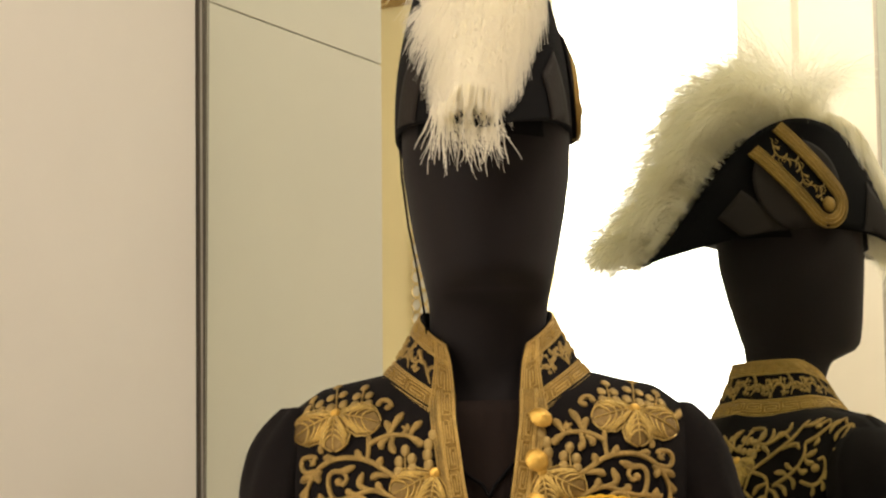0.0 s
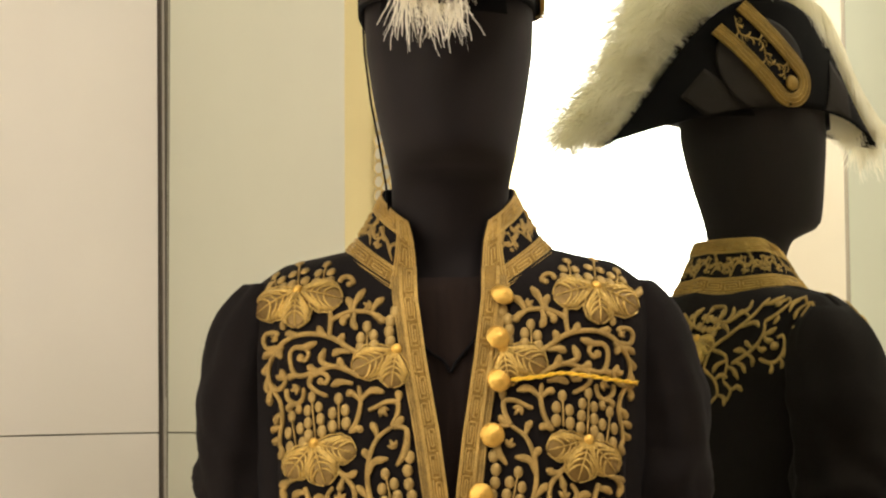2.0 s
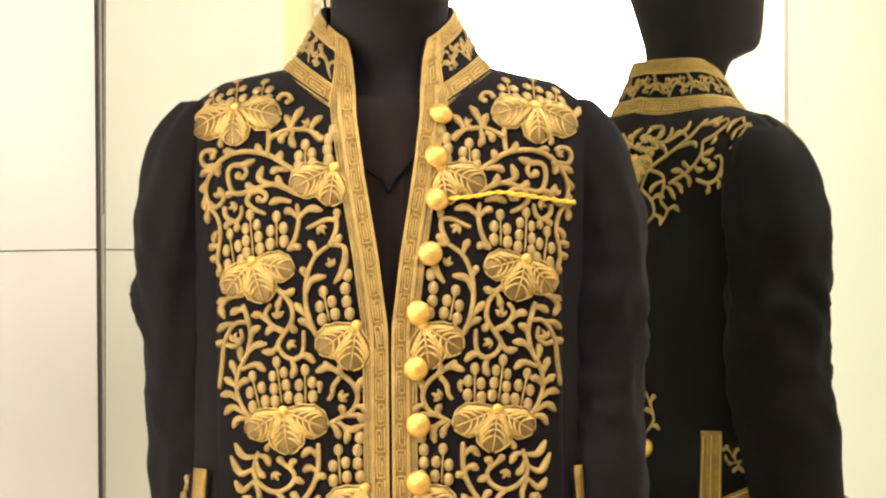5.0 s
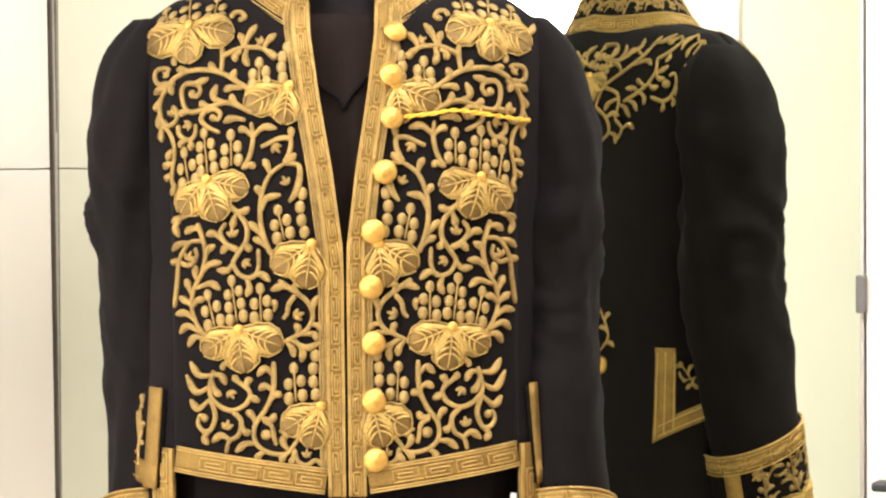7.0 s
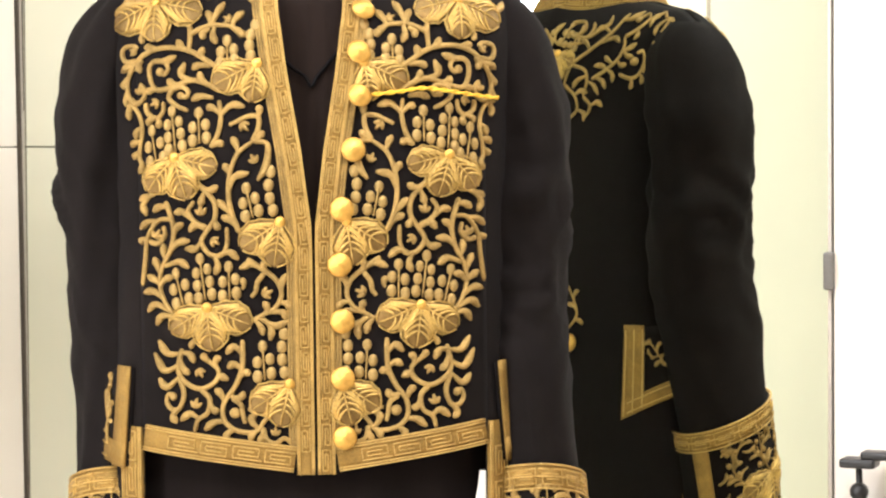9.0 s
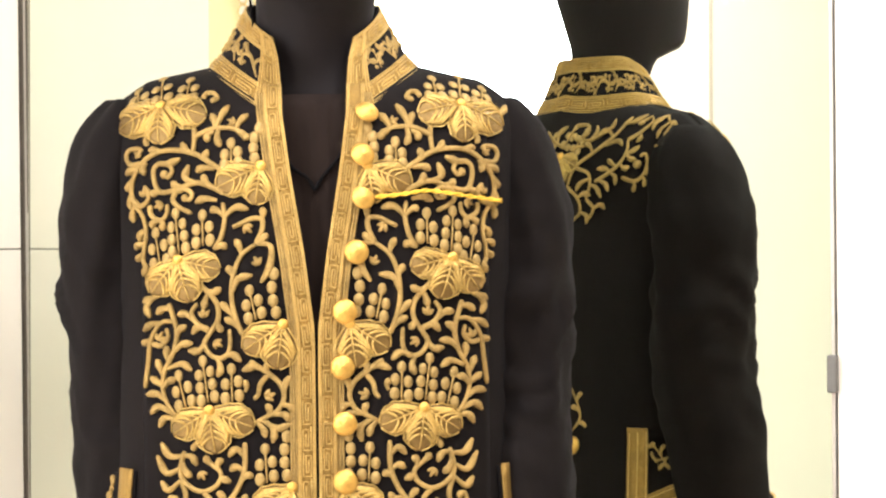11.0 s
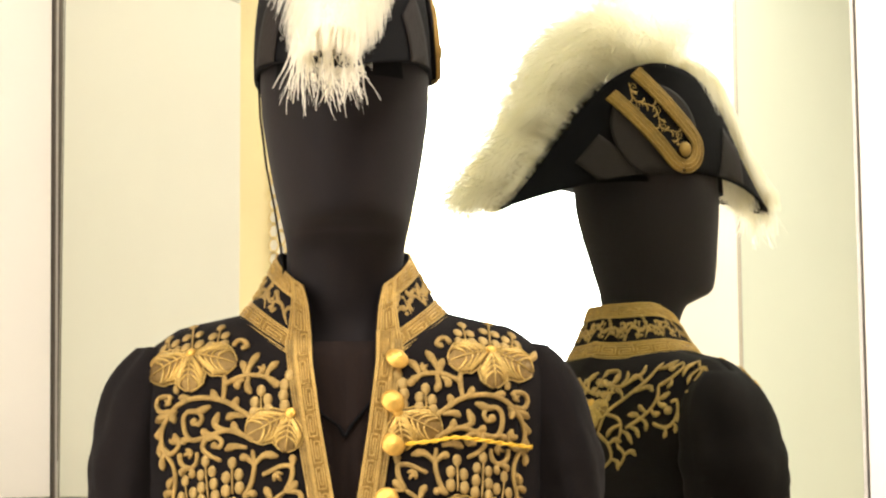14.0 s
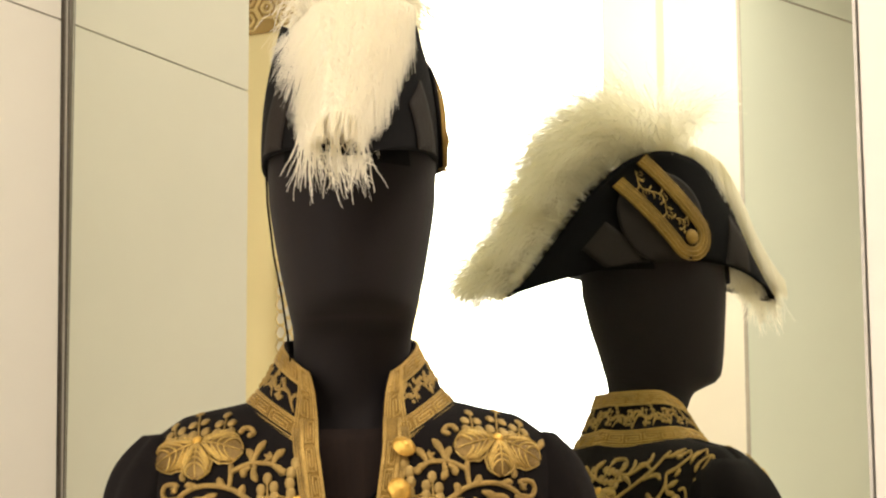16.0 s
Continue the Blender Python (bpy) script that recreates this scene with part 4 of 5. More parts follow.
BACK_TIPS = (
    nape_chart((1206, 231), (1198, 252), (1186, 257)), nape_chart((1214, 217), (1224, 227), (1229, 238)), nape_chart((1066, 309), (1078, 315), (1086, 328)), nape_chart((1050, 306), (1034, 314), (1028, 326)),
    nape_chart((1036, 241), (1040, 228), (1034, 216)), nape_chart((1052, 231), (1060, 219), (1056, 206)), nape_chart((1086, 296), (1098, 304), (1100, 318)), nape_chart((1150, 202), (1140, 214), (1146, 228)),
    nape_chart((1168, 287), (1176, 294), (1174, 304)), nape_chart((1160, 304), (1168, 312), (1166, 322)), nape_chart((1128, 215), (1139, 212), (1147, 204)), nape_chart((984, 244), (980, 228), (988, 214)))
for sg in (-1, 1):
    def nape(x, z, h=0.0, g=sg):
        return back_at(g * x, z, h)

    for v in BACK_STEMS + BACK_LOW:
        s = Soup()
        stem(s, v, nape, 0.0026)
        part("back_scroll", s, GOLD, coat)
    for v in BACK_SHOOTS + BACK_TIPS + BACK_LOW_TIPS:
        s = Soup()
        sprout(s, v, nape, 0.0036)
        part("back_sprout", s, GOLD, coat)
    for (x, z), r in zip(nape_chart((1140, 284), (1108, 214), (1006, 232)), (0.0055, 0.0048, 0.0048)):
        s = Soup()
        s.dome(*nape(x, z, 0.0004), r, 0.003, 3, 12)
        part("curl_knob", s, GOLD, coat)
    for foot, tip in (((0.045, 1.452), (0.050, 1.478)), ((0.064, 1.446), (0.070, 1.474)), ((0.02, 1.44), (0.022, 1.47))):
        sprig_part(foot, tip, nape, coat, 2, 0.0042)
    leaf_motif((0.046, 1.442), lambda x, z, h=0.0: back_at(x, z, h), coat, ((200, 0.9), (270, 0.95), (335, 0.8)), 0.042, 0.033, sg)
    # scrolls round the waist buttons
    vine(stems, ((0.05, 1.10), (0.066, 1.12), (0.056, 1.15), (0.045, 1.165)), nape, 0.0026, True, 3, 0.014, 0.014)
    vine(stems, ((0.05, 1.065), (0.045, 1.04), (0.05, 1.02), (0.042, 0.99)), nape, 0.0026, True, 4, 0.014, 0.012)
    p, n = back_at(sg * 0.054, 1.082, 0.001)
    s = Soup()
    s.dome(p, n, 0.0115, 0.0075, 5, 24)
    part("button", s, BRASS, coat, "domed gilt button at the back waist")
part("waist_embroidery", stems, GOLD, coat, "gold cord vine scrolls round the waist buttons")

# ---- pocket flaps on the sides ----
def flank(sign, q, z, h=0.0):
    """q from 0 at the front cut to 1 at the back."""
    w = lerp_table(HALF_WIDTH, z)
    ang = radians(-33 + 84 * q)
    d = FRONT_DEPTH if ang < 0 else BACK_DEPTH
    c, s_ = abs(math.cos(ang)) ** (2 / 2.7), abs(math.sin(ang)) ** (2 / 2.7)
    p = Vector((sign * w * c, math.copysign(lerp_table(d, z) * s_, ang), z))
    n = Vector((sign * math.cos(ang), math.sin(ang), 0)).normalized()
    return p + n * (h + 0.003), n


for sign in (-1, 1):
    def flap_low(q):
        return 1.050 - 0.036 * q + 0.018 * (1 - (2 * q - 1) ** 2)

    def flap_top(q):
        return 1.126 - 0.020 * q

    s = Soup()
    rows = []
    for i in range(31):
        q = i / 30
        rows.append([flank(sign, q, flap_low(q) - 0.02 + (flap_top(q) - 0.002 - flap_low(q) + 0.02) * j / 8, 0.003)[0] for j in range(9)])
    s.grid(rows)
    flap = part("pocket_flap", s, WOOL, coat, "black pocket flap edged with gold braid")
    mod = flap.modifiers.new("cloth", "SOLIDIFY")
    mod.thickness = 0.003
    b = Soup()
    for qa, qb in ((0.0, 0.12), (0.86, 1.0)):
        b.grid([[flank(sign, qa + (qb - qa) * k / 3, flap_low(qa) - 0.02 + (flap_top(qa) - flap_low(qa) + 0.02) * j / 8, 0.0065)[0] for k in range(4)] for j in range(9)])
    b.grid([[flank(sign, i / 30, flap_low(i / 30) - 0.021 + 0.022 * k / 2, 0.0065 + 0.0006 * (k == 1))[0] for k in range(3)] for i in range(31)])
    ob = part("flap_braid", b, GOLD_BRAID, flap, "gold braid edging")
    mod = ob.modifiers.new("braid", "SOLIDIFY")
    mod.thickness = 0.002
    cord = Soup()
    for q in (0.87, 0.93, 0.985):
        cord.tube([flank(sign, q, flap_low(q) - 0.018 + (flap_top(q) - 0.004 - flap_low(q) + 0.018) * j / 8, 0.0082)[0] for j in range(9)], 0.0009, 5)
    for dz in (-0.016, -0.004):
        cord.tube([flank(sign, i / 30, flap_low(i / 30) + dz, 0.0078)[0] for i in range(5, 30)], 0.0008, 5)
    part("flap_cord", cord, GOLD_KEY, flap, "bright gold edging cords")
    c = Soup()

    def flap_surf(x, z, h=0.0, sg=sign):
        return flank(sg, x / 0.20, z, h + 0.006)

    vine(c, [(0.04, 1.07), (0.065, 1.10), (0.09, 1.075), (0.115, 1.10), (0.135, 1.06), (0.165, 1.09)], flap_surf, 0.0024, True, 2, 0.014, 0.013)
    vine(c, [(0.036, 1.050), (0.042, 1.066), (0.034, 1.082), (0.044, 1.098), (0.036, 1.112)], flap_surf, 0.002, True, 1, 0.009, 0.010)
    vine(c, [(0.05, 1.10), (0.08, 1.085), (0.12, 1.08), (0.16, 1.07)], flap_surf, 0.002, True, 5, 0.014, 0.012)
    part("flap_embroidery", c, GOLD, flap, "gold embroidered scrolls")

# ---- cuffs ----
for sign in (-1, 1):
    def cuff_surf(x, z, h=0.0, sg=sign):
        a = x / 0.055
        p = sleeve_at(sg, z, a, 0.004 + h)
        n = Vector((sg * math.sin(a), -math.cos(a), 0))
        return p, n

    s = Soup()
    s.grid([[cuff_surf(0.055 * 2 * math.pi * k / 40, 1.001 - 0.15 * j / 10)[0] for k in range(40)] for j in range(11)], close_u=True)
    cuff = part("cuff", s, WOOL, coat, "black cuff covered in gold embroidery")
    mod = cuff.modifiers.new("cloth", "SOLIDIFY")
    mod.thickness = 0.003
    ring = [Vector((0.055 * 2 * math.pi * k / 48, 1.003)) for k in range(49)]
    base, cords = Soup(), Soup()
    ribbon(base, ring, 0.024, 0.0014, cuff_surf)
    for kk in (0.03, 0.5, 0.97):
        cords.tube([cuff_surf(p.x, p.y - 0.024 * kk, 0.0026)[0] for p in ring], 0.0009, 5)
    for i, (p, d) in enumerate(along(ring, 0.0265)[:-1]):
        shape = ((0.02, 0.2), (0.94, 0.2), (0.94, 0.8), (0.14, 0.8), (0.14, 0.4), (0.78, 0.4), (0.78, 0.6), (0.30, 0.6))
        cords.tube([cuff_surf(p.x + a * 0.0265, p.y - b * 0.024, 0.0028)[0] for a, b in shape], 0.0008, 4)
    b = part("cuff_braid", base, GOLD_BRAID, cuff, "gold braid band round the cuff")
    part("cuff_key", cords, GOLD_KEY, cuff, "bright gold raised key cord")
    v = Soup()
    for a0 in (2.55, -2.75):
        v.grid([[cuff_surf(0.055 * (a0 + 0.36 * k / 3), 0.995 - 0.125 * j / 6, 0.0022)[0] for k in range(4)] for j in range(7)])
    ob = part("cuff_upright_braid", v, GOLD_BRAID, cuff, "upright gold braid at the cuff opening")
    mod = ob.modifiers.new("braid", "SOLIDIFY")
    mod.thickness = 0.002
    c = Soup()
    for k in range(7):
        x = 0.055 * (-2.1 + 0.66 * k)
        vine(c, [(x - 0.01, 0.88), (x, 0.92), (x + 0.014, 0.95), (x, 0.978)], cuff_surf, 0.0026, True, k, 0.014, 0.014)
        sprig(c, (x + 0.012, 0.935), (x + 0.014, 0.982), cuff_surf, 3, 0.0042)
    part("cuff_embroidery", c, GOLD, cuff, "gold embroidered cuff scrolls")
    spots = [Vector((0.055 * (-2.1 + 0.66 * k) + dx, z)) for k in range(7) for dx, z in ((-0.01, 0.88), (0, 0.92), (0.014, 0.95), (0, 0.978))]
    fill(cuff_surf, lambda q: True, spots, 700, cuff, 0.012, 0.0128, 0.0026, 3, (-0.13, 0.13, 0.87, 0.985))
    body, veins, cord = Soup(), Soup(), Soup()
    for a, kx in ((200, 1), (270, 1), (340, 1)):
        leaflet(body, veins, cord, (0.055 * 1.25, 0.925), radians(a), 0.042, 0.034, cuff_surf)
    lf = part("cuff_leaf", body, LEAF_VEIN, cuff, "padded gold leaf motif")
    part("leaf_veining", veins, GOLD_LEAF, lf, "bright raised leaf ribs")
    part("leaf_edge", cord, GOLD_LEAF, lf, "gold purl edging")

# loose bright cord from the third button
s = Soup()
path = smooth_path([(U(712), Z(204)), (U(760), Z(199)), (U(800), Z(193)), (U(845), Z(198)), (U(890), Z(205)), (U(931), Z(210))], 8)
for k in range(2):
    s.tube([front_at(p.x, p.y, 0.006 + 0.0012 * math.cos(i * 0.9 + k * math.pi))[0] + Vector((0, 0, 0.0012 * math.sin(i * 0.9 + k * math.pi))) for i, p in enumerate(path)], 0.0010, 6)
solid("loose_cord", s, THREAD, FIGURE, "bright yellow twisted cord looped from a coat button", "cord", smooth=True)

# ---- mannequin: one plain form ----
HEAD = ((0.86, 0.16, 0.10, 0.09, 0.0), (1.10, 0.165, 0.095, 0.08, 0.0), (1.30, 0.172, 0.105, 0.09, 0.0), (1.42, 0.172, 0.085, 0.085, 0.0), (1.455, 0.12, 0.07, 0.08, 0.0),
        (1.485, 0.075, 0.062, 0.060, 0.002), (1.51, 0.060, 0.055, 0.046, 0.0), (1.545, 0.0565, 0.052, 0.043, -0.006), (1.574, 0.058, 0.054, 0.048, -0.011),
        (1.581, 0.059, 0.068, 0.056, -0.014), (1.588, 0.061, 0.094, 0.061, -0.017), (1.600, 0.0635, 0.104, 0.067, -0.018), (1.63, 0.070, 0.104, 0.080, -0.020), (1.66, 0.0755, 0.104, 0.092, -0.020),
        (1.70, 0.0815, 0.104, 0.103, -0.020), (1.74, 0.083, 0.102, 0.106, -0.020), (1.78, 0.080, 0.097, 0.100, -0.020), (1.82, 0.066, 0.078, 0.082, -0.020),
        (1.85, 0.040, 0.048, 0.05, -0.020), (1.86, 0.006, 0.008, 0.008, -0.020))
s = Soup()
rows = []
for i in range(120):
    z = 0.86 + (1.86 - 0.86) * i / 119
    cols = [lerp_table([(r[0], r[c]) for r in HEAD], z) for c in (1, 2, 3, 4)]
    row = []
    for k in range(48):
        a = 2 * math.pi * k / 48
        ca, sa = math.cos(a), math.sin(a)
        e = 2.0 if z > 1.46 else 2.5
        x = cols[0] * math.copysign(abs(ca) ** (2 / e), ca) + 0.003 * min(1, max(0, (z - 1.52) / 0.06))
        y = cols[3] - 0.013 * min(1, max(0, (z - 1.50) / 0.09)) + (cols[2] if sa > 0 else cols[1]) * math.copysign(abs(sa) ** (2 / e), sa)
        row.append(Vector((x, y, z)))
    rows.append(row)
s.grid(rows, close_u=True, caps=True)
# pole and foot plate under the torso
pole = [Vector((0, 0, z)) for z in (0.02, 0.3, 0.6, 0.88)]
s.tube(pole, 0.02, 16)
s.grid([[Vector((r * math.cos(2 * math.pi * k / 32), r * math.sin(2 * math.pi * k / 32), z)) for k in range(32)] for r, z in ((0.17, 0.0), (0.17, 0.012), (0.15, 0.02), (0.01, 0.022))], close_u=True, caps=True)
dummy = solid("mannequin", s, JERSEY, FIGURE, "featureless mannequin covered in black stretch jersey", "mannequin", smooth=True)
mod = dummy.modifiers.new("smooth", "SMOOTH")
mod.iterations, mod.factor = 3, 0.5

# undergarments
s = Soup()
rows = []
for i in range(30):
    z = 0.72 + 0.36 * i / 29
    row = []
    for k in range(49):
        a = -math.pi + math.pi * k / 48
        w = lerp_table(HALF_WIDTH, z) - 0.016
        x = w * math.cos(a)
        y = -(lerp_table(FRONT_DEPTH, z) - 0.012) * abs(math.sin(a)) ** 0.75
        row.append(Vector((x, y + 0.002 * math.sin(x * 90), z)))
    rows.append(row)
s.grid(rows)
ob = solid("dark_waistcloth", s, VELVET, FIGURE, "dark brown-black plain cloth worn below the coat", "cloth", smooth=True)
mod = ob.modifiers.new("cloth", "SOLIDIFY")
mod.thickness = 0.004
s = Soup()
s.grid([[Vector((u, chest(u, z) + 0.010 + 0.001 * math.sin(u * 400), z)) for u in [-0.06 + 0.12 * k / 24 for k in range(25)]] for z in [1.05 + (1.478 - 1.05) * i / 30 for i in range(31)]])
shirt = solid("undershirt", s, SHEER, FIGURE, "sheer dark brown undershirt with a notched black neckline", "shirt", smooth=True)
mod = shirt.modifiers.new("cloth", "SOLIDIFY")
mod.thickness = 0.002
s = Soup()
neck = [Vector((u, chest(u, z) + 0.007, z)) for u, z in smooth_path([(-0.032, 1.425), (-0.020, 1.408), (-0.006, 1.398), (0.0, 1.388), (0.006, 1.398), (0.020, 1.414), (0.030, 1.428)], 4)]
s.tube(neck, 0.0016, 6)
part("neck_edging", s, FELT, shirt, "black corded neckline")

# ---- bicorne hat ----
hat = thing("bicorne_hat", FIGURE, "black felt bicorne hat with white ostrich plume and gold cockade strap", "hat")
HAT_L, HAT_X, HAT_Y = 0.234, 0.001, -0.024


HAT_TOP = [tuple(p) for p in smooth_path([(-1.0, 0.0), (-0.85, 0.024), (-0.65, 0.066), (-0.46, 0.115), (-0.24, 0.160), (0.07, 0.180), (0.33, 0.168), (0.55, 0.128), (0.79, 0.058), (0.92, 0.020), (1.0, 0.0)], 6)]


def hat_point(sign, s_, v, h=0.0):
    a, v = min(1.0, abs(s_)), max(0.0, v)
    zb = 1.737 - 0.040 * a ** 2.0
    zt = 1.692 + 1.055 * lerp_table(HAT_TOP, s_)
    zt = max(zt, zb + 0.001)
    z = zb + (zt - zb) * v
    wide = 0.0845 * (1 - a ** 1.9) + 0.0025
    upper = 0.065 * (1 - a ** 1.6) + 0.0025
    x = wide + (upper - wide) * v ** 1.2 + 0.005 * math.sin(math.pi * v) * (1 - a)
    return Vector((HAT_X + sign * (x + h), HAT_Y + HAT_L * s_, z + 0.001 - 0.013 * s_))


for sign in (-1, 1):
    s = Soup()
    s.grid([[hat_point(sign, -1 + 2 * i / 60, j / 14) for j in range(15)] for i in range(61)])
    flap = part("brim_flap", s, FELT, hat, "turned-up black felt brim")
    mod = flap.modifiers.new("felt", "SOLIDIFY")
    mod.thickness = 0.004
    # straight ribbon bands crossing each end of the flap: corners as place along the hat and height
    for c0, c1, c2, c3 in (((0.65, 1.744), (0.516, 1.781), (0.243, 1.727), (0.49, 1.711)), ((-0.36, 1.808), (-0.53, 1.778), (-0.53, 1.711), (-0.25, 1.722))):
        r = Soup()
        rows = []
        for i in range(9):
            row = []
            for j in range(9):
                e, g = i / 8, j / 8
                s_ = (c0[0] * (1 - e) + c1[0] * e) * (1 - g) + (c3[0] * (1 - e) + c2[0] * e) * g
                z = (c0[1] * (1 - e) + c1[1] * e) * (1 - g) + (c3[1] * (1 - e) + c2[1] * e) * g
                lo, hi = hat_point(sign, s_, 0).z, hat_point(sign, s_, 1).z
                row.append(hat_point(sign, s_, min(0.99, max(0.01, (z - lo) / max(1e-4, hi - lo))), 0.0028))
            rows.append(row)
        r.grid(rows)
        ob = part("ribbon_band", r, RIBBON, flap, "dark brown silk ribbon band")
        mod = ob.modifiers.new("silk", "SOLIDIFY")
        mod.thickness = 0.0015
s = Soup()
s.grid([[Vector((HAT_X + 0.076 * math.cos(q) * math.cos(2 * math.pi * k / 32), HAT_Y + 0.13 * math.cos(q) * math.sin(2 * math.pi * k / 32), 1.725 + 0.132 * math.sin(q))) for k in range(32)]
        for q in [math.pi / 2 * i / 10 * 0.99 for i in range(11)]], close_u=True, caps=True)
part("crown", s, FELT, hat, "rounded black felt crown")


s = Soup()
s.grid([[hat_point(-1, -0.985 + 1.97 * i / 40, 0.30 + 0.3 * abs(-1 + i / 20)).lerp(hat_point(1, -0.985 + 1.97 * i / 40, 0.30 + 0.3 * abs(-1 + i / 20)), k / 8) for k in range(9)] for i in range(41)])
part("underside", s, FELT, hat, "dark felt underside")

# cockade rosette and gold strap on one flap
def hat_face(sx, v, h=0.0):
    p = hat_point(1, sx, v, 0.0)
    e = 0.01
    n = (hat_point(1, sx + e, v) - hat_point(1, sx - e, v)).cross(hat_point(1, sx, v + e) - hat_point(1, sx, v - e)).normalized()
    if n.x < 0:
        n = -n
    return p + n * h, n


def strap_surf(x, y, h=0.0):
    """x along the strap in metres from its upper end, y across."""
    sy = HAT_Y + 0.082 - x * 0.685 + y * 0.73
    sz = 1.848 - x * 0.73 - y * 0.685
    s_ = (sy - HAT_Y) / HAT_L
    lo, hi = hat_point(1, s_, 0).z, hat_point(1, s_, 1).z
    return hat_face(s_, min(1.02, (sz - lo) / (hi - lo)), h + 0.004)


s = Soup()
s.grid([[strap_surf(0.070 + r * math.cos(2 * math.pi * k / 40), 0.012 + r * math.sin(2 * math.pi * k / 40), 0.0008)[0] for k in range(40)] for r in (0.062, 0.058, 0.045, 0.03, 0.01)], close_u=True)
ob = part("cockade", s, RIBBON, hat, "round dark silk cockade")
mod = ob.modifiers.new("silk", "SOLIDIFY")
mod.thickness = 0.003
base, ground = Soup(), Soup()
L, W = 0.108, 0.0330
outer = [(0.0, -W)] + [(L * i / 12, -W) for i in range(1, 13)] + [(L + W * math.sin(a), -W * math.cos(a)) for a in [math.pi * i / 14 for i in range(1, 14)]] + [(L - L * i / 12, W) for i in range(13)]
inner = [(x if x < L else L + (x - L) * 0.45, y * 0.45) for x, y in outer]
base.grid([[strap_surf(x, y, h)[0] for x, y, h in ((ox, oy, 0.001), (ox, oy, 0.004), ((ox + ix) / 2, (oy + iy) / 2, 0.0046), (ix, iy, 0.004), (ix, iy, 0.001))] for (ox, oy), (ix, iy) in zip(outer, inner)])
strap = part("cockade_strap", base, GOLD_BRAID, hat, "gold braid strap with an embroidered centre")
ground.grid([[strap_surf(x, y * k, 0.0018)[0] for k in (0, 0.5, 1.0)] for x, y in inner])
part("strap_ground", ground, FELT, strap, "black felt ground")
sc = Soup()
vine(sc, [(0.004, -0.006), (0.024, 0.007), (0.048, -0.006), (0.070, 0.007), (0.088, -0.006), (0.100, 0.003)], strap_surf, 0.002, True, 1, 0.009, 0.009)
for i in range(5):
    spiral(sc, (0.012 + 0.020 * i, 0.006 if i % 2 else -0.006), 0.0065, strap_surf, i, 1.2, 1, 0.0013)
for k in (0.06, 0.35, 0.65, 0.94):
    sc.tube([strap_surf(ox + (ix - ox) * k, oy + (iy - oy) * k, 0.0050)[0] for (ox, oy), (ix, iy) in zip(outer, inner)], 0.0007, 5)
part("strap_embroidery", sc, GOLD, strap, "gold embroidered scrolls")
p, n = strap_surf(L + 0.003, 0, 0.003)
s = Soup()
s.dome(p, n, 0.0100, 0.0050, 5, 24)
part("button", s, GOLD_BRAID, strap, "flat dull gilt button")

# chin cord
s = Soup()
path = [(-0.081, -0.043, 1.735), (-0.0795, -0.043, 1.70), (-0.0735, -0.043, 1.65), (-0.066, -0.043, 1.61), (-0.060, -0.040, 1.57), (-0.056, -0.036, 1.53)]
s.tube([Vector(p) for p in path], 0.0011, 6)
part("chin_cord", s, FELT, hat, "thin black chin cord")

# ---- plume ----
plume = Soup()
rng = random.Random(7)


def spine(t):
    """0 at the front tip, 1 at the back tip: lies on the hat's upper edge."""
    s_ = -1.02 + 2.06 * t
    p = hat_point(-1, max(-1.0, min(1.0, s_)), 1.0)
    return Vector((-0.006 - 0.010 * (1 - abs(s_)), HAT_Y + HAT_L * s_, p.z + 0.006))


def barb(root, way, length, droop, width, bend, n=8, curl=0.30):
    pts, p, d = [], root.copy(), way.normalized()
    ph = rng.uniform(0, 6.28)
    for k in range(n):
        pts.append(p.copy())
        p = p + d * (length / (n - 1))
        d = (d + Vector((bend.x, bend.y, bend.z - droop)) * ((0.4 + 1.2 * k / n) / (n - 1)) + Vector((math.cos(k * 1.5 + ph), 0.5 * math.cos(k * 1.5 + ph + 1), math.sin(k * 1.5 + ph))) * (curl * k / n)).normalized()
    b = len(plume.v)
    side = d.cross(Vector((rng.uniform(-1, 1), rng.uniform(-1, 1), rng.uniform(-1, 1)))).normalized()
    for k, q in enumerate(pts):
        w = width * (1 - 0.55 * k / (n - 1))
        plume.v += [tuple(q - side * w), tuple(q + side * w)]
    for k in range(n - 1):
        plume.f.append((b + 2 * k, b + 2 * k + 1, b + 2 * k + 3, b + 2 * k + 2))


def waver(a, b, c):
    return Vector((noise.noise(Vector((a, b, c))), noise.noise(Vector((a + 31, b, c))), noise.noise(Vector((a, b + 57, c)))))


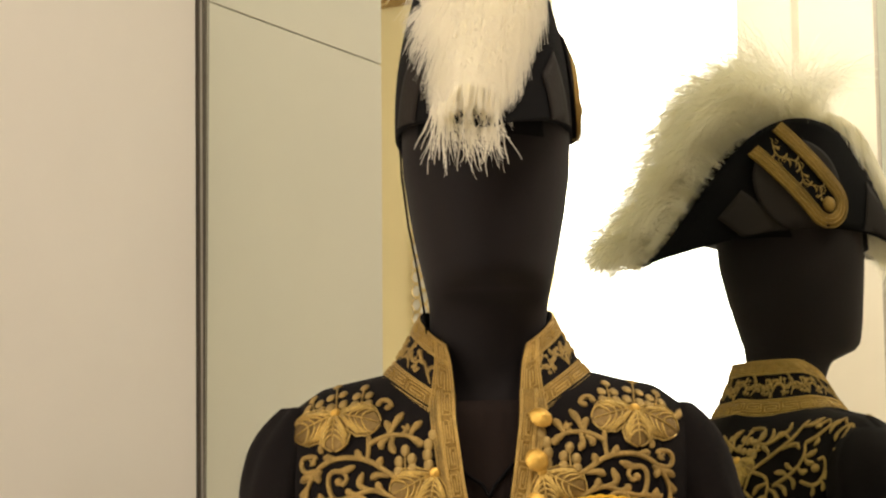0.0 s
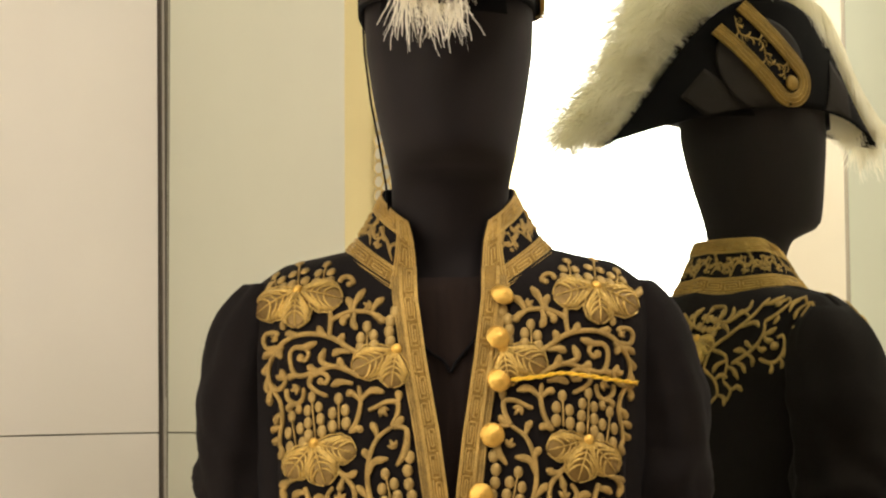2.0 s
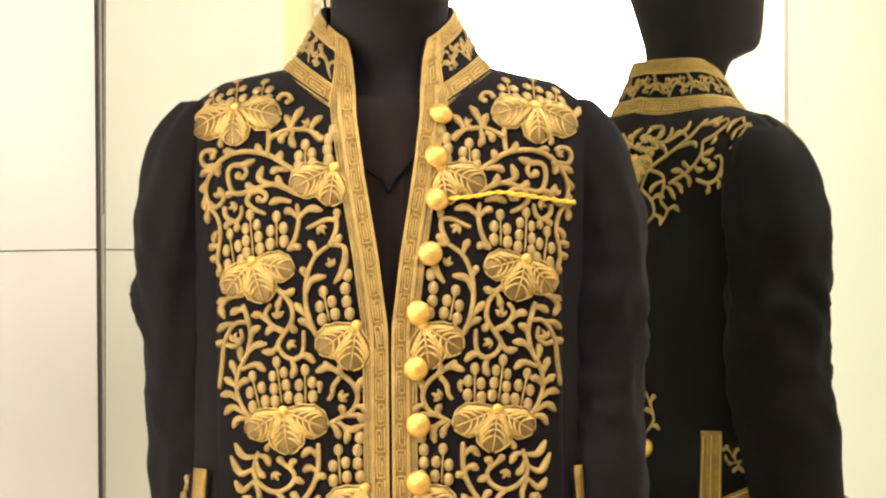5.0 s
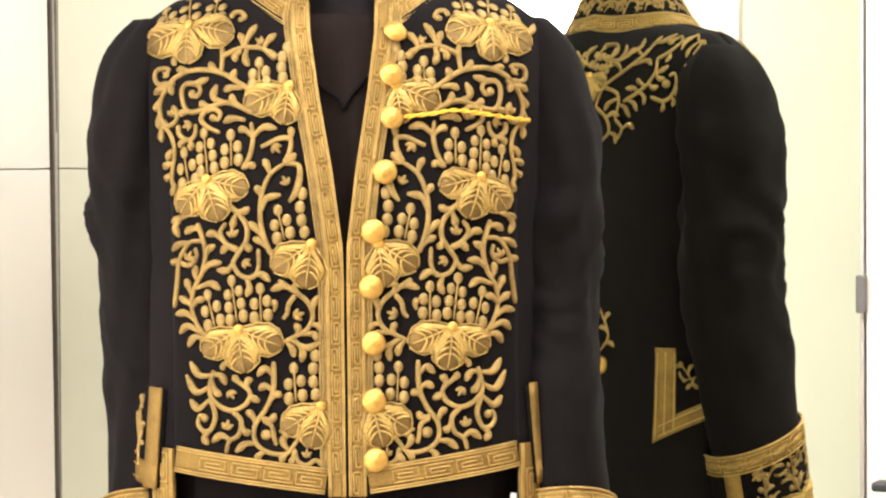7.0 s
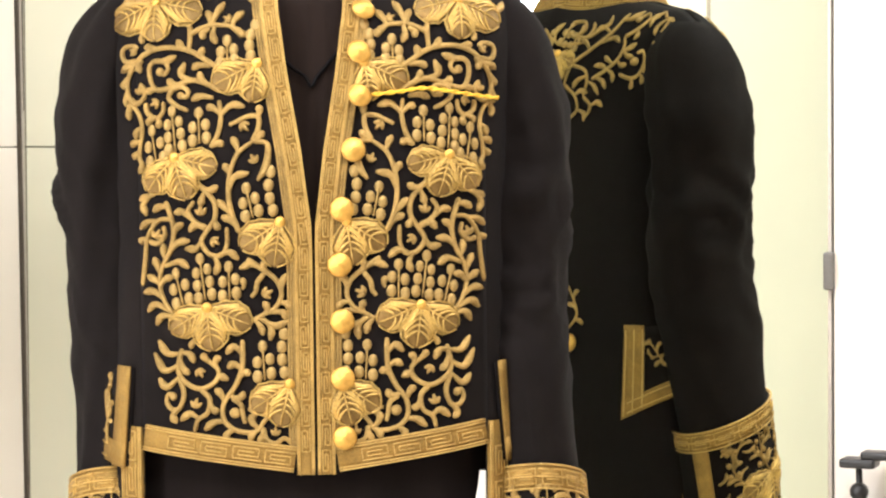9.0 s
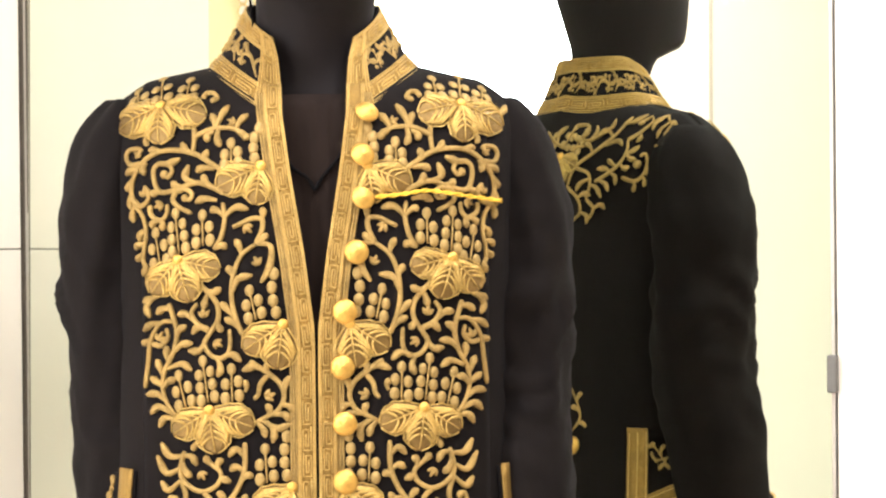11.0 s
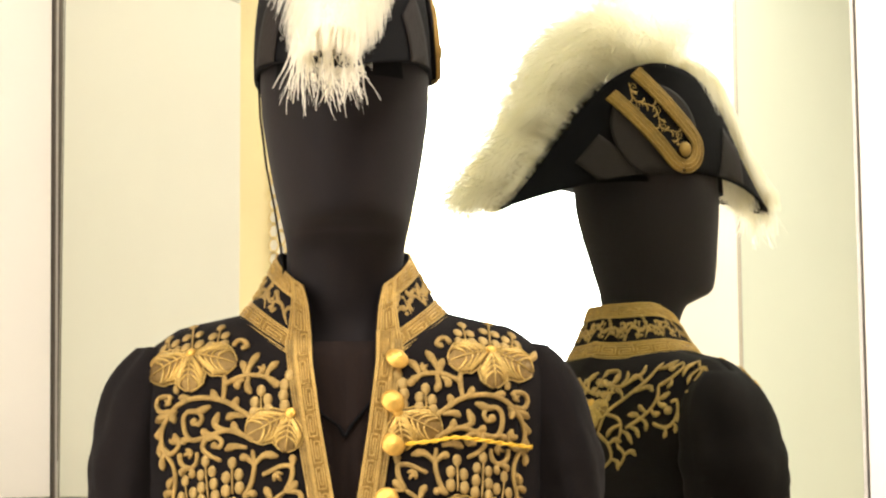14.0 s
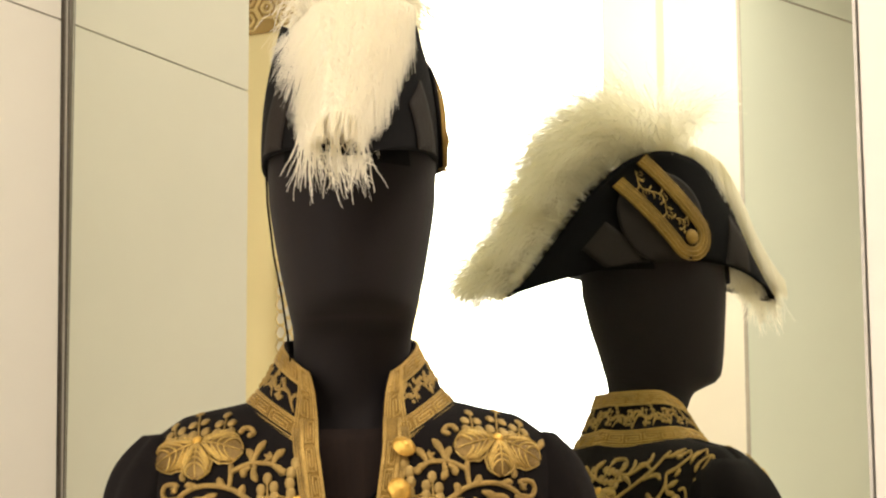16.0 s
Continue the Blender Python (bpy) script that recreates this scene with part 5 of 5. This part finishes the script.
for i in range(15500):
    t = rng.uniform(0.11, 1.0)
    p = spine(t)
    tan = (spine(min(1, t + 0.03)) - spine(max(0, t - 0.03))).normalized()
    out = Vector((0, (-1 if t < 0.5 else 1) * abs(tan.z), abs(tan.y)))
    a = rng.uniform(-0.40 if t > 0.35 else -0.20, 0.65 if t > 0.35 else 0.5)  # fans from the figure's right side over the top
    back = max(0.0, (t - 0.35) / 0.65)
    tuft = waver(t * 26, a * 3.5, 1.0)
    tuft.x *= 0.45
    way = out * math.cos(a) + Vector((math.sin(a), 0, 0)) + Vector((0, 0.75 + 0.5 * back if t > 0.22 else -0.35, 0)) + tuft * 0.85
    ln = (0.043 + 0.060 * min(1.0, max(0.0, (t - 0.14) / 0.36))) * (0.72 + 0.28 * math.cos(a)) * rng.uniform(0.72, 1.08) * (1 + 0.5 * tuft.x)
    if t < 0.38:
        way = Vector((0.5 * math.sin(a) - 0.10, -0.30 - 0.4 * t, -0.85)) + tuft * 0.45
        ln *= 0.8
    ln *= 1.08 - 0.20 * max(0.0, (t - 0.75) / 0.25) + (0.45 * math.exp(-((t - 0.50) / 0.16) ** 2) if t > 0.3 else 0.0)
    bend = tuft * 1.5 + Vector((rng.gauss(0, 0.22), rng.gauss(0, 0.22) + (0.75 * back if t > 0.3 else -0.2), 0))
    across = 0.052 * max(0.0, 1 - abs(-1.02 + 2.06 * t) ** 1.6)
    barb(p + Vector((rng.uniform(-0.4 * across - 0.004, across + 0.006), rng.gauss(0, 0.006), rng.gauss(-0.005, 0.006))), way, ln, rng.uniform(1.3, 2.3), rng.uniform(0.0003, 0.0008), bend)
# the front end hangs down over the brow
for i in range(14000):
    k, e = rng.uniform(0.04, 1.0), rng.random()
    s_ = -0.97 + 0.95 * k
    z = hat_point(-1, s_, 1.0).z + 0.030 - 0.008 * k
    rise = (z - 1.734) / 0.165
    left, right = -0.030 - 0.008 * rise, 0.007 + 0.059 * rise
    bulge = math.sqrt(max(0.0, 1 - (2 * e - 1) ** 2))
    p = Vector((HAT_X + left + (right - left) * e, HAT_Y + HAT_L * s_ - 0.016 - 0.016 * bulge, z - 0.012 * (1 - bulge)))
    tuft = waver(e * 10 + 3, k * 2.2, 5.0)
    way = Vector((-0.26 * (1 - e) - 0.08, -0.42, -1.0)) + tuft * (0.55 - 0.36 * e)
    bend = tuft * (1.6 - 0.9 * e) + Vector((rng.gauss(-0.1, 0.14), 0.05 + rng.gauss(0, 0.15), 0))
    barb(p, way, (0.40 + 0.60 * min(1.0, (k - 0.04) / 0.38)) * rng.uniform(0.046, 0.070) * (1 + 0.3 * tuft.y), rng.uniform(1.4, 2.4), rng.uniform(0.00025, 0.0006), bend, 8, 0.16)
for i in range(150):
    x = rng.choice((-0.040, -0.035, -0.031, -0.016, -0.012, 0.000, 0.006, 0.011)) + rng.gauss(0, 0.0022)
    p = Vector((HAT_X + x, HAT_Y - 0.226 + rng.gauss(0, 0.004), 1.730 + rng.gauss(0, 0.006)))
    tuft = waver(x * 160, i * 0.02, 9.0)
    barb(p, Vector((0, -0.2, -1)) + tuft * 0.5, rng.uniform(0.032, 0.062), 0.9, rng.uniform(0.0005, 0.0011), tuft * 2.2 + Vector((0, 0.3, 0)), 10)
part("plume", plume, FEATHER, hat, "cream white ostrich feather plume", smooth=True)
core = Soup()
core.tube([spine(0.02 + 0.96 * i / 40) + Vector((0.012, 0, 0.010)) for i in range(41)], [0.005 + 0.019 * math.sin(math.pi * i / 40) for i in range(41)], 10, up=Vector((1, 0, 0)))
part("plume_core", core, FEATHER, hat, "dense cream feather core")

# small black bracket of unknown purpose on the panelled wall
bracket = thing("black_bracket", PLAN @ Matrix.Translation((-0.598, WALL - 0.004, 0.895)), "small black bracket on the cream wall", "bracket")
s = Soup()
s.box(-0.02, 0.02, -0.012, 0.0, -0.05, 0.05)
bevel(part("back_plate", s, BLACK, bracket, "", False), 0.003)
s = Soup()
s.tube([Vector((0, -0.012, 0.03)), Vector((0, -0.03, 0.05)), Vector((0, -0.035, 0.094))], 0.0035, 10, up=Vector((1, 0, 0)))
part("arm", s, BLACK, bracket)
s = Soup()
for dx in (-0.022, 0.020):
    s.tube([Vector((0.3 * dx, -0.028, 0.055)), Vector((0.8 * dx, -0.032, 0.045)), Vector((dx, -0.034, 0.022))], 0.005, 8, up=Vector((0, 1, 0)))
part("fork", s, BLACK, bracket)
s = Soup()
s.box(-0.018, 0.020, -0.050, -0.022, 0.094, 0.104)
bevel(part("bracket_head", s, BLACK, bracket, "flat black head", False), 0.003)
s = Soup()
s.box(0.004, 0.046, -0.048, -0.024, 0.103, 0.112)
bevel(part("head_cover", s, BLACK, bracket, "", False), 0.003)
s = Soup()
s.dome(Vector((0, -0.034, 0.068)), Vector((0, -1, 0)), 0.010, 0.010, 4, 16)
s.dome(Vector((0, -0.034, 0.068)), Vector((0, 1, 0)), 0.010, 0.010, 4, 16)
part("swivel_joint", s, BLACK, bracket)
s = Soup()
s.box(0.030, 0.056, -0.045, -0.018, 0.020, 0.062)
bevel(part("grey_box", s, STEEL, bracket, "small grey box", False), 0.004)
